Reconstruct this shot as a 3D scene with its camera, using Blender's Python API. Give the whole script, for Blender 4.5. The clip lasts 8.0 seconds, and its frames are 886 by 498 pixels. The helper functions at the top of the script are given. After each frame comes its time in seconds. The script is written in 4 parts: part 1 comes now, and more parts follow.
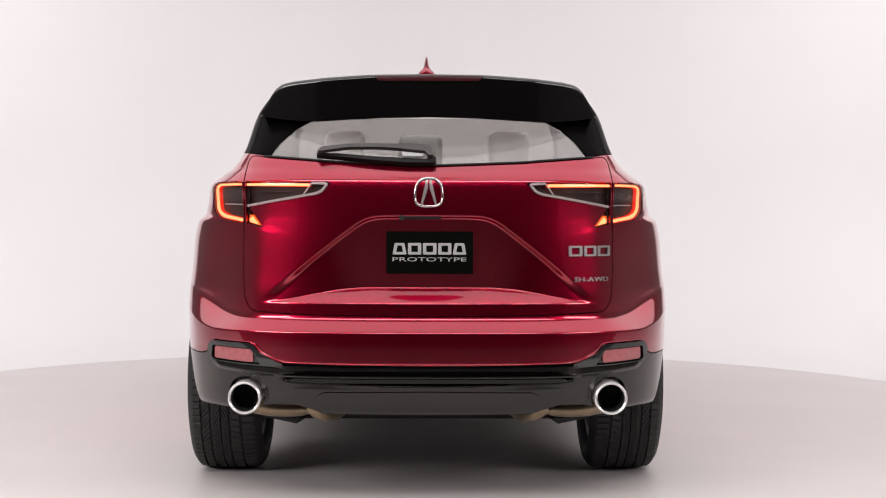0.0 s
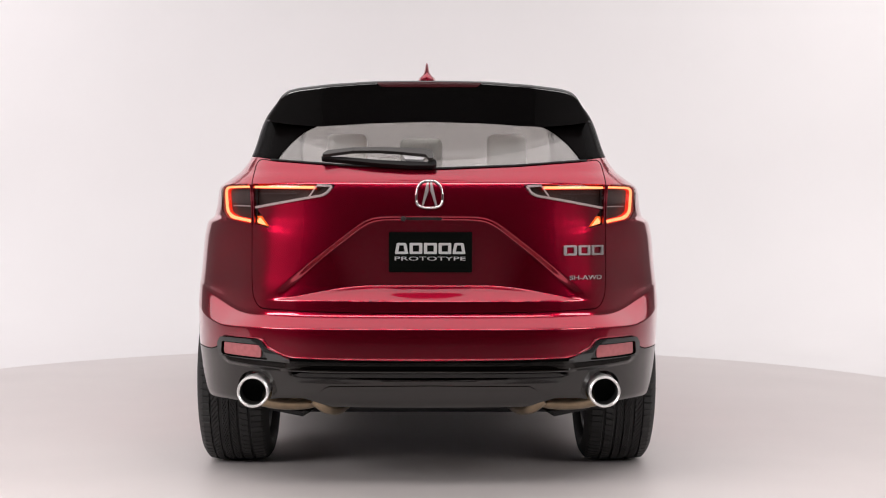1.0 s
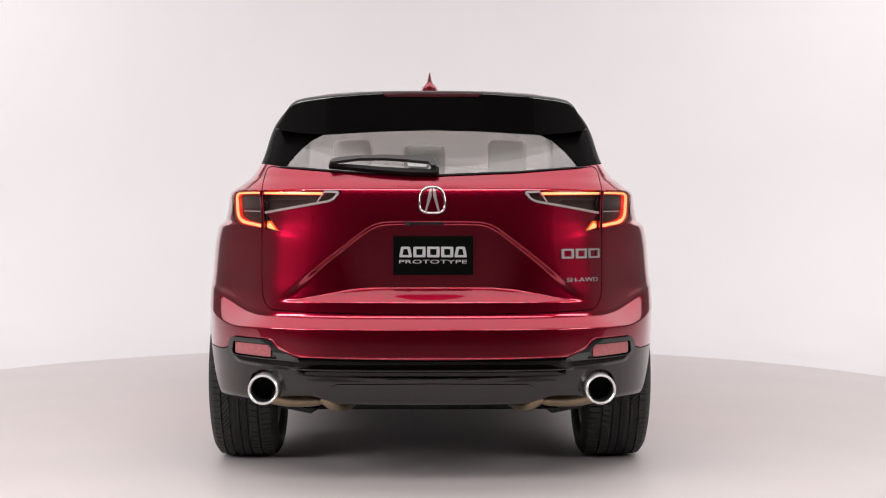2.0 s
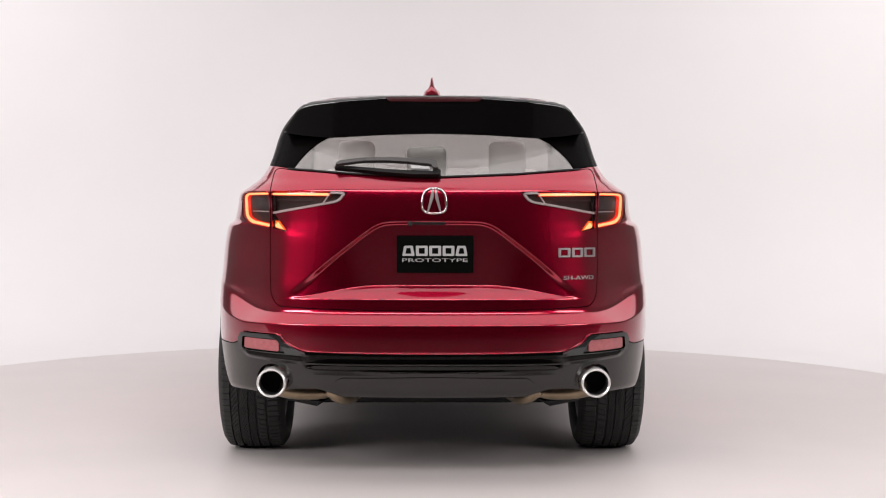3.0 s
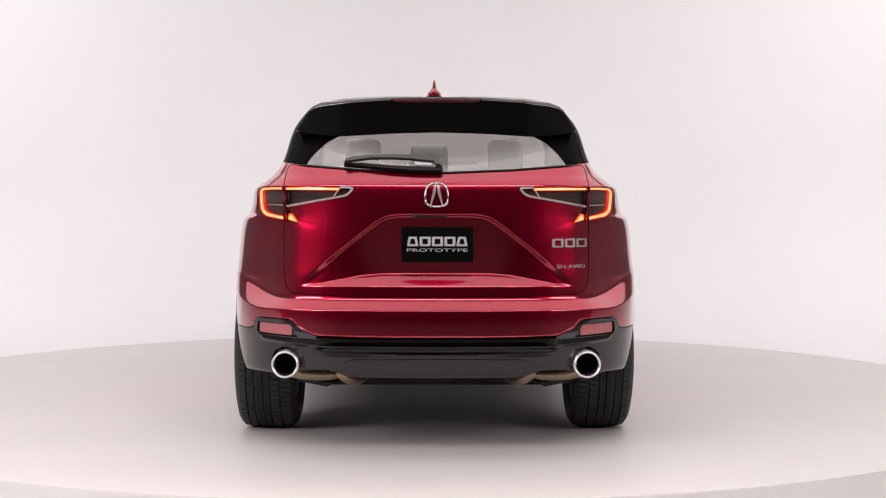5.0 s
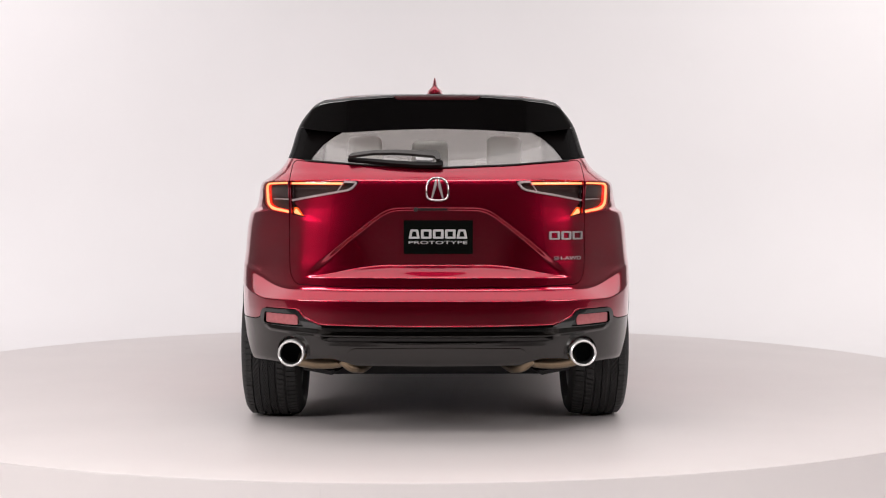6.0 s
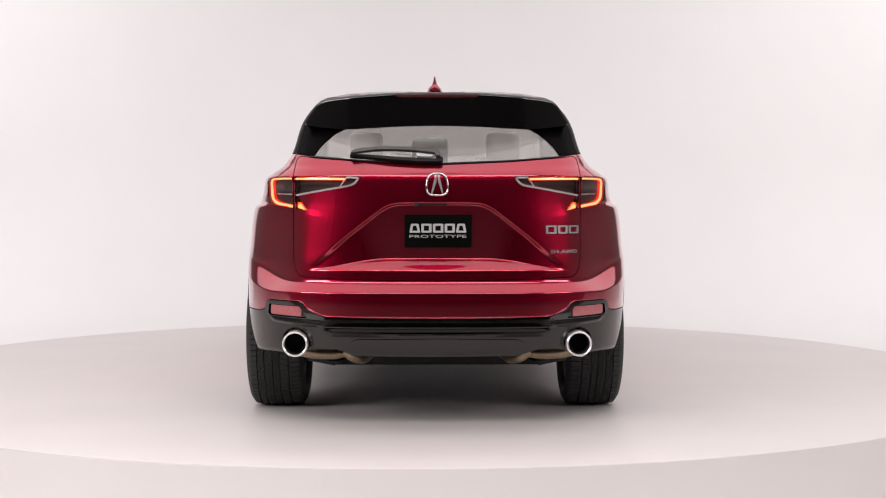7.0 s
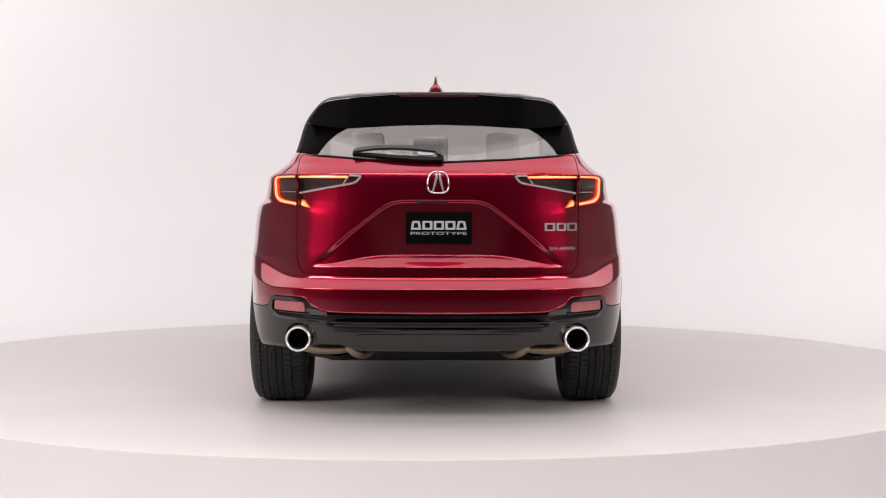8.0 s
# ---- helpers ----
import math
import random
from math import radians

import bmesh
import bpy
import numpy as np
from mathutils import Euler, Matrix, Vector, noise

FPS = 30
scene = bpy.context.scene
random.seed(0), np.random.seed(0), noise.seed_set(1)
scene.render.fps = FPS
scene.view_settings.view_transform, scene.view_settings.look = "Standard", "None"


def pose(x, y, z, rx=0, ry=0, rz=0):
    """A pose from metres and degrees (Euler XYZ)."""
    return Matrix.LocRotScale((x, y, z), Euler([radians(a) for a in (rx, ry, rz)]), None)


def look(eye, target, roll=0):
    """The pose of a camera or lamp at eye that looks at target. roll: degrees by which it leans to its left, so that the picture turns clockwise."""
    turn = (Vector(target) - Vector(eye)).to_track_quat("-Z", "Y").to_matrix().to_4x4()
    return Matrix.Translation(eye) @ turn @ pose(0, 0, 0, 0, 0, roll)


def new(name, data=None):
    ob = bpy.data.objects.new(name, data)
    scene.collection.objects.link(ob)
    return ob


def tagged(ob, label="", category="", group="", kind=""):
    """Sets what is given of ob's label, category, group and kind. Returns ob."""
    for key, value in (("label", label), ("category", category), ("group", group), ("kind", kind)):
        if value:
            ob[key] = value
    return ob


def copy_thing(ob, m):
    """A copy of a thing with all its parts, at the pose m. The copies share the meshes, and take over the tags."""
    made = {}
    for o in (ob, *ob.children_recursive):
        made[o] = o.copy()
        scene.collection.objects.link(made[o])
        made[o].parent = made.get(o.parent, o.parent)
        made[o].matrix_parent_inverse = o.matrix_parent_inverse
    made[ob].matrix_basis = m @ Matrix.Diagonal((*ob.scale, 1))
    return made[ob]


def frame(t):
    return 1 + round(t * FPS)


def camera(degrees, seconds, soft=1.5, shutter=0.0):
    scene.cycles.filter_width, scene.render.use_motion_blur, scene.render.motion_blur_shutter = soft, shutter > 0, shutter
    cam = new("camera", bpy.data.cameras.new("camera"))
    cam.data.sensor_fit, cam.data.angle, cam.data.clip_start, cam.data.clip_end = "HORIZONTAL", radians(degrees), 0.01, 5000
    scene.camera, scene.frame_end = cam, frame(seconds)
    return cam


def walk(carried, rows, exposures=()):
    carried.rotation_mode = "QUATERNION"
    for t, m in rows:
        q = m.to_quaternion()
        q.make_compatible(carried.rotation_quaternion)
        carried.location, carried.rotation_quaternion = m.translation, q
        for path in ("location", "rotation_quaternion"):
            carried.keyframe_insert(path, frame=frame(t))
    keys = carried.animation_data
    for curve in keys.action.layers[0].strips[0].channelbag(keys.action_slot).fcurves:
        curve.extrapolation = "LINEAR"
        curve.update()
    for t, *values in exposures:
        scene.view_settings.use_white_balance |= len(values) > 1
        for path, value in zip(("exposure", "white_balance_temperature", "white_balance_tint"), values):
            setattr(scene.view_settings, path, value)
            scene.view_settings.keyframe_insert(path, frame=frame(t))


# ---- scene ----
cam = camera(33.2, 8.0, soft=1.1)
PATH = [
    (0, (-0.028, -5.202, 1.089), (0.002, -3.203, 1.033), 0.2),
    (0.5, (-0.029, -5.306, 1.101), (0.0, -3.308, 1.041), 0.1),
    (1, (-0.032, -5.425, 1.105), (-0.002, -3.427, 1.045), 0.1),
    (1.5, (-0.035, -5.541, 1.114), (-0.007, -3.542, 1.055), 0.0),
    (3, (-0.036, -5.884, 1.143), (-0.012, -3.885, 1.078), 0.1),
    (3.5, (-0.034, -6.002, 1.137), (-0.012, -4.004, 1.073), 0.0),
    (4, (-0.041, -6.114, 1.133), (-0.018, -4.115, 1.068), 0.1),
    (4.5, (-0.041, -6.222, 1.13), (-0.019, -4.224, 1.064), 0.1),
    (6, (-0.051, -6.551, 1.104), (-0.028, -4.553, 1.035), -0.0),
    (6.5, (-0.04, -6.656, 1.094), (-0.02, -4.658, 1.024), 0.0),
    (7, (-0.052, -6.74, 1.102), (-0.029, -4.742, 1.027), 0.0),
    (7.5, (-0.048, -6.809, 1.093), (-0.026, -4.811, 1.019), 0.1),
    (8, (-0.06, -6.868, 1.078), (-0.036, -4.87, 1.007), 0.1),
]
walk(cam, [(t, look(eye, target, roll)) for t, eye, target, roll in PATH])

# ---- studio light ----
world = bpy.data.worlds.new("studio")
scene.world = world
world.use_nodes = True
world.node_tree.nodes["Background"].inputs[0].default_value = (0.9, 0.88, 0.9, 1)
world.node_tree.nodes["Background"].inputs[1].default_value = 0.015
scene.view_settings.exposure = -0.05


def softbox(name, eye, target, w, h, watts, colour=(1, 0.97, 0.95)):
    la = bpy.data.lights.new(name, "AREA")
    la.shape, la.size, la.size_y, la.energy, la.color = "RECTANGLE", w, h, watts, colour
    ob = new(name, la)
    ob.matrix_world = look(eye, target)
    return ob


# lamps out of view, placed to give the highlights and the wall's brightness
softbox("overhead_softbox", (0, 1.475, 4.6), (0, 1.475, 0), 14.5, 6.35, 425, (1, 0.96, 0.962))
# unseen fill, added to brighten the stage's front and skirt
softbox("front_fill_light", (-0.6, -4.1, 4.5), (-0.6, -3.6, 0.0), 8.0, 1.6, 275, (1, 0.965, 0.955))
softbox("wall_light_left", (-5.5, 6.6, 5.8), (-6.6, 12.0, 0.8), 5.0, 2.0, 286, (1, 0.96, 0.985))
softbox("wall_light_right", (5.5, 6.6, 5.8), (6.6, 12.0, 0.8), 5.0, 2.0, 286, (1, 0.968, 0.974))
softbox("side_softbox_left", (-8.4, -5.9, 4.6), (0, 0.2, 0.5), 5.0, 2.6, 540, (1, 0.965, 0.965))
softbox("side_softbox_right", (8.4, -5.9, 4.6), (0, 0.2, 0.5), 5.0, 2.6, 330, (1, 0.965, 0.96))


# ---- materials ----
def material(name, colour, rough=0.5, metal=0.0, coat=0.0, spec=0.5, vary=0.06, scale=8.0, bump=0.0, bump_scale=200.0, coat_rough=0.03):
    m = bpy.data.materials.new(name)
    m.use_nodes = True
    nt = m.node_tree
    b = nt.nodes["Principled BSDF"]
    b.inputs["Roughness"].default_value, b.inputs["Metallic"].default_value = rough, metal
    b.inputs["Specular IOR Level"].default_value = spec
    b.inputs["Coat Weight"].default_value, b.inputs["Coat Roughness"].default_value = coat, coat_rough
    co = nt.nodes.new("ShaderNodeTexCoord")
    no = nt.nodes.new("ShaderNodeTexNoise")
    no.inputs["Scale"].default_value, no.inputs["Detail"].default_value = scale, 5
    nt.links.new(co.outputs["Object"], no.inputs["Vector"])
    ra = nt.nodes.new("ShaderNodeValToRGB")
    ra.color_ramp.elements[0].position, ra.color_ramp.elements[1].position = 0.3, 0.7
    ra.color_ramp.elements[0].color = (*[c * (1 - vary) for c in colour], 1)
    ra.color_ramp.elements[1].color = (*[min(1, c * (1 + vary)) for c in colour], 1)
    nt.links.new(no.outputs["Fac"], ra.inputs["Fac"])
    nt.links.new(ra.outputs["Color"], b.inputs["Base Color"])
    if bump:
        n2 = nt.nodes.new("ShaderNodeTexNoise")
        n2.inputs["Scale"].default_value, n2.inputs["Detail"].default_value = bump_scale, 3
        nt.links.new(co.outputs["Object"], n2.inputs["Vector"])
        bu = nt.nodes.new("ShaderNodeBump")
        bu.inputs["Strength"].default_value, bu.inputs["Distance"].default_value = bump, 0.002
        nt.links.new(n2.outputs["Fac"], bu.inputs["Height"])
        nt.links.new(bu.outputs["Normal"], b.inputs["Normal"])
    return m


def glass_material(name, tint, see, rough=0.0, gloss=0.045):
    m = bpy.data.materials.new(name)
    m.use_nodes = True
    nt = m.node_tree
    nt.nodes.clear()
    out = nt.nodes.new("ShaderNodeOutputMaterial")
    mix = nt.nodes.new("ShaderNodeMixShader")
    lw = nt.nodes.new("ShaderNodeLayerWeight")
    lw.inputs["Blend"].default_value = 0.5
    pw = nt.nodes.new("ShaderNodeMath")
    pw.operation, pw.inputs[1].default_value = "POWER", 5
    nt.links.new(lw.outputs["Facing"], pw.inputs[0])
    fr = nt.nodes.new("ShaderNodeMath")
    fr.operation, fr.inputs[1].default_value, fr.inputs[2].default_value = "MULTIPLY_ADD", 0.9, gloss
    nt.links.new(pw.outputs[0], fr.inputs[0])
    tr = nt.nodes.new("ShaderNodeBsdfTransparent")
    tr.inputs["Color"].default_value = (*[c * see for c in tint], 1)
    gl = nt.nodes.new("ShaderNodeBsdfGlossy")
    gl.inputs["Roughness"].default_value = rough
    nt.links.new(fr.outputs[0], mix.inputs[0])
    nt.links.new(tr.outputs[0], mix.inputs[1])
    nt.links.new(gl.outputs[0], mix.inputs[2])
    nt.links.new(mix.outputs[0], out.inputs[0])
    return m


def glow_material(name, colour, strength):
    m = bpy.data.materials.new(name)
    m.use_nodes = True
    b = m.node_tree.nodes["Principled BSDF"]
    b.inputs["Base Color"].default_value = (*colour, 1)
    b.inputs["Emission Color"].default_value = (*colour, 1)
    b.inputs["Emission Strength"].default_value = strength
    b.inputs["Roughness"].default_value = 0.2
    return m


RED = material("red_paint", (0.36, 0.0011, 0.024), 0.27, 0.95, 1.0, vary=0.04, scale=900)
RED.node_tree.nodes["Principled BSDF"].inputs["Coat IOR"].default_value = 1.66
BLACK = material("gloss_black", (0.0035, 0.003, 0.003), 0.12, coat=0.6)
PILLAR = material("satin_black_pillar", (0.0025, 0.002, 0.002), 0.2, spec=0.008)
GREY_PLASTIC = material("dark_satin_plastic", (0.035, 0.03, 0.028), 0.28, coat=0.3, vary=0.1)
RUBBER = material("rubber", (0.012, 0.0115, 0.0115), 0.62, vary=0.2, scale=30, bump=0.2)
CHROME = material("chrome", (0.75, 0.73, 0.72), 0.08, 1.0)
TIP = material("polished_tip", (0.82, 0.80, 0.79), 0.22, 0.6, vary=0.02)
STEEL = material("brown_steel", (0.25, 0.19, 0.125), 0.32, 0.85, vary=0.2, scale=14)
INSIDE = material("black_void", (0.004, 0.004, 0.004), 0.8)
UNDER = material("underbody", (0.012, 0.012, 0.012), 0.7, vary=0.3)
CLOTH = material("seat_leather", (0.93, 0.91, 0.89), 0.55, vary=0.04, scale=40)
PLATE = material("plate_black", (0.0025, 0.003, 0.0025), 0.6, spec=0.02)
SATIN = material("satin_chrome", (0.92, 0.90, 0.89), 0.25, 0.2, vary=0.03)
BADGE = material("badge_chrome", (0.35, 0.32, 0.32), 0.3, 0.5)
LETTER = material("letter_silver", (0.47, 0.455, 0.46), 0.4, 0.15)
WHITE = material("white_cyclorama", (0.80, 0.775, 0.775), 0.65, vary=0.012, scale=0.7)
DISC = material("turntable_white", (0.660, 0.606, 0.596), 0.45, vary=0.025, scale=1.4)
# turntable white made lighter, in place of light falling on the skirt
SKIRT = material("skirt_lightened", (0.725, 0.672, 0.664), 0.55, vary=0.02, scale=1.1)
DARK_FLOOR = material("dark_floor", (0.055, 0.053, 0.053), 0.6, vary=0.2, scale=2)
DIM = material("dim_ceiling", (0.08, 0.08, 0.08), 0.8)
GREYWALL = material("dim_wall", (0.25, 0.24, 0.24), 0.8, vary=0.05, scale=1)
DARK = material("dark_studio_wall", (0.014, 0.014, 0.015), 0.8)
GLASS = glass_material("rear_glass", (0.97, 0.95, 0.94), 0.89, gloss=0.08)
PRIVACY = glass_material("privacy_glass", (0.95, 0.95, 0.95), 0.85)
WINDOW = glass_material("window_glass", (0.97, 0.98, 0.97), 0.94)
SCREEN = glass_material("windscreen_glass", (0.96, 0.96, 0.95), 0.83)
VALANCE = material("dark_gloss_plastic", (0.009, 0.0070, 0.0060), 0.18, coat=0.25, spec=0.4, vary=0.12)
WIPER = material("wiper_black", (0.006, 0.005, 0.005), 0.4, spec=0.22, vary=0.1)
REFLECTOR = material("red_reflector", (0.40, 0.07, 0.08), 0.2, 0.1, 1.0, vary=0.1, scale=60, bump=0.1, bump_scale=400)
BRAKE = material("brake_lens", (0.045, 0.006, 0.008), 0.35, spec=0.3)
DARKRED = material("dark_red_lens", (0.30, 0.012, 0.020), 0.2, coat=0.6)
LAMP_IN = material("lamp_housing", (0.085, 0.07, 0.065), 0.3, 0.2)
LAMP_GREY = material("lamp_reflector", (0.12, 0.11, 0.11), 0.3, 0.6, bump=0.3, bump_scale=300)
ALLOY = material("dark_alloy", (0.09, 0.09, 0.095), 0.3, 0.9)
LENS = glass_material("lamp_lens", (0.92, 0.88, 0.88), 0.93, gloss=0.012)
GLOW = glow_material("lamp_red_glow", (1.0, 0.035, 0.012), 0.9)
CORE = glow_material("lamp_bright_core", (1.0, 0.42, 0.17), 2.2)
AMBER = glow_material("lamp_amber_glow", (1.0, 0.15, 0.020), 1.25)


# ---- mesh helpers ----
def link(name, verts, faces, mat, parent=None, label="", smooth=True, sharp=None):
    me = bpy.data.meshes.new(name)
    me.from_pydata([tuple(v) for v in verts], [], [tuple(f) for f in faces])
    me.materials.append(mat)
    if smooth:
        me.shade_smooth()
        if sharp:
            me.set_sharp_from_angle(angle=radians(sharp))
    ob = new(name, me)
    if parent:
        ob.parent = parent
    return tagged(ob, label)


def part(name, bm, mat, parent, label="", smooth=True, sharp=40):
    me = bpy.data.meshes.new(name)
    bm.normal_update()
    bm.to_mesh(me)
    bm.free()
    me.materials.append(mat)
    if smooth:
        me.shade_smooth()
        me.set_sharp_from_angle(angle=radians(sharp))
    ob = new(name, me)
    if parent:
        ob.parent = parent
    return tagged(ob, label)


def pchip(pairs):
    """A smooth curve through knots that does not overshoot."""
    X, Y = np.array([p[0] for p in pairs], float), np.array([p[1] for p in pairs], float)
    h, d = np.diff(X), np.diff(Y) / np.diff(X)
    m = np.zeros(len(X))
    m[0], m[-1] = d[0], d[-1]
    for i in range(1, len(X) - 1):
        if d[i - 1] * d[i] > 0:
            w1, w2 = 2 * h[i] + h[i - 1], h[i] + 2 * h[i - 1]
            m[i] = (w1 + w2) / (w1 / d[i - 1] + w2 / d[i])

    def at(x):
        x = np.clip(np.asarray(x, float), X[0], X[-1])
        i = np.clip(np.searchsorted(X, x) - 1, 0, len(X) - 2)
        t = (x - X[i]) / h[i]
        return ((1 + 2 * t) * (1 - t) ** 2 * Y[i] + t * (1 - t) ** 2 * h[i] * m[i] + t * t * (3 - 2 * t) * Y[i + 1] + t * t * (t - 1) * h[i] * m[i + 1])
    return at


def ease(a, b, x):
    t = np.clip((x - a) / (b - a), 0, 1)
    return t * t * (3 - 2 * t)


# ---- the car's surface: plan rings stacked in height ----
HALF = pchip([(0.20, 0.86), (0.31, 0.900), (0.40, 0.917), (0.50, 0.928), (0.60, 0.931), (0.67, 0.931), (0.78, 0.9275), (0.85, 0.9145), (0.92, 0.902), (0.98, 0.891), (1.02, 0.881), (1.06, 0.864), (1.10, 0.850), (1.17, 0.828),
              (1.20, 0.786), (1.235, 0.736), (1.285, 0.696), (1.44, 0.658), (1.53, 0.604), (1.575, 0.555), (1.60, 0.47), (1.618, 0.39), (1.632, 0.25), (1.642, 0.07), (1.645, 0.01)])
REAR = pchip([(0.20, 0.45), (0.30, 0.16), (0.349, 0.085), (0.37, 0.06), (0.445, 0.032), (0.457, 0.029), (0.461, 0.047), (0.480, 0.047), (0.4845, 0.012), (0.4915, 0.012), (0.4955, 0.042), (0.5235, 0.042),
              (0.528, 0.010), (0.535, 0.0045), (0.56, 0.0020), (0.60, 0.0005), (0.645, 0.0015), (0.650, 0.0045), (0.660, 0.0122), (0.670, 0.0202), (0.680, 0.0282), (0.686, 0.0328), (0.694, 0.0372), (0.705, 0.0398), (0.74, 0.0415), (0.80, 0.045), (1.0, 0.052), (1.15, 0.060),
              (1.183, 0.066), (1.192, 0.072), (1.235, 0.120), (1.42, 0.330), (1.50, 0.41), (1.555, 0.49), (1.585, 0.62), (1.61, 0.78), (1.63, 1.02), (1.64, 1.35), (1.645, 1.55)])
PLAIN = pchip([(0.20, 0.45), (0.30, 0.16), (0.349, 0.085), (0.37, 0.06), (0.445, 0.032), (0.49, 0.018), (0.53, 0.006), (0.56, 0.0020), (0.645, 0.0015)])
BEND = pchip([(0.20, 0.5), (0.5, 0.70), (0.6, 0.68), (0.8, 0.630), (0.9, 0.625), (1.0, 0.610), (1.10, 0.54), (1.18, 0.44), (1.23, 0.34), (1.29, 0.24), (1.5, 0.22), (1.645, 0.1)])
NOSE = pchip([(0.20, 4.3), (0.30, 4.60), (0.55, 4.74), (0.75, 4.73), (0.90, 4.66), (0.98, 4.45), (1.03, 4.1), (1.075, 3.6), (1.09, 3.42), (1.30, 3.02), (1.45, 2.68), (1.55, 2.38), (1.60, 2.12), (1.63, 1.85), (1.645, 1.65)])
NBEND = pchip([(0.20, 0.6), (0.9, 0.75), (1.05, 0.6), (1.1, 0.35), (1.5, 0.3), (1.645, 0.05)])
POW, TOPZ = 3.2, 1.645
POWER = pchip([(0.20, POW), (1.17, POW), (1.30, 5.0), (1.645, 5.0)])


def recess(x, z):
    """The number plate's recess in the tailgate."""
    u = np.maximum(z - 0.749, 0)
    return np.minimum(0.80 * u + 1.2 * u * u, recess_in(x, z))


def recess_in(x, z):
    """The recess's depth, which runs out towards its lower corners."""
    return 0.046 * (1 - 0.77 * np.clip((z - 0.80) / 0.26, 0, 1)) * (1 - (1 - ease(0.72, 1.06, z)) * ease(0.20, 0.60, np.abs(x))) * ease(0, 1, recess_d(x, z) / recess_soft(z))


def recess_d(x, z):
    """Distance inwards from the recess's rounded upper outline."""
    a, b, k = (0.243 + (1.045 - z) * 1.28 - np.abs(x)) * 0.616, 1.0615 - z, 0.014
    m = np.minimum(a, b)
    return m - k * np.log(np.exp(-(a - m) / k) + np.exp(-(b - m) / k))


def recess_soft(z):
    return 0.015 + 0.024 * (1 - ease(0.74, 0.93, z))


def under_lamp(x, z):
    """The small step that runs below the lamps."""
    zl = 0.996 + (np.abs(x) - 0.555) * 0.14
    return 0.005 * ease(0.47, 0.76, np.abs(x)) * (1 - np.clip((z - zl) / 0.026, 0, 1)) * ease(0.56, 1.0, z)


def lip_edges(x):
    """Upper and lower edge of the small lip under the reflectors."""
    x = np.abs(x)
    return np.interp(x, (0.526, 0.59, 0.749, 0.80), (0.520, 0.523, 0.526, 0.546)), np.interp(x, (0.526, 0.573, 0.658, 0.763, 0.80), (0.496, 0.4995, 0.504, 0.512, 0.530))


def corner_lip(x, z):
    """How far that lip stands proud of the lower bumper."""
    zt, zc = lip_edges(x)
    h = 0.0115 * ease(0.50, 0.535, np.abs(x)) * (1 - ease(0.755, 0.80, np.abs(x)))
    return h * np.where(z > zc, np.clip((zt - z) / (zt - zc), 0, 1), ease(zc - 0.015, zc - 0.002, z))


def groove_floor(x):
    """Lower edge of the groove under the mesh, which thins out towards the pipes."""
    return 0.459 + 0.0170 * ease(0.04, 0.44, np.abs(x))


def groove(x, z):
    """Height in the profile that matches z where the groove has thinned out."""
    zb = groove_floor(x)
    return np.where((z > 0.440) & (z <= zb), 0.440 + (z - 0.440) * (0.459 - 0.440) / (zb - 0.440), np.where((z > zb) & (z < 0.480), 0.459 + (z - zb) * 0.021 / (0.480 - zb), z))


def ledge(q):
    """Lower and upper edge of the bumper's ledge, which climbs towards the wheel arch."""
    return 0.645 + 0.070 * np.clip((q - 0.83) / 0.17, 0, 1) ** 1.8, 0.692 + 0.115 * np.clip((q - 0.72) / 0.28, 0, 1) ** 2.3


def sweep(z, q):
    """How far the ledge's climb shifts the bumper's profile."""
    zl, zu = ledge(q)
    foot = 0.56 + (z - 0.56) * (0.645 - 0.56) / (zl - 0.56)
    low = 0.645 + (z - zl) * 0.047 / (zu - zl)
    high = 0.692 + (z - zu) * (1.0 - 0.692) / (1.0 - zu)
    return z - np.where(z < 0.56, z, np.where(z < zl, foot, np.where(z < zu, low, np.where(z < 1.0, high, z))))


def rear_s(x, z):
    q = np.clip(np.abs(x) / HALF(z), 0, 1)
    return np.sign(x) * np.arcsin(q ** (POWER(z) / 2)) * 2 / np.pi


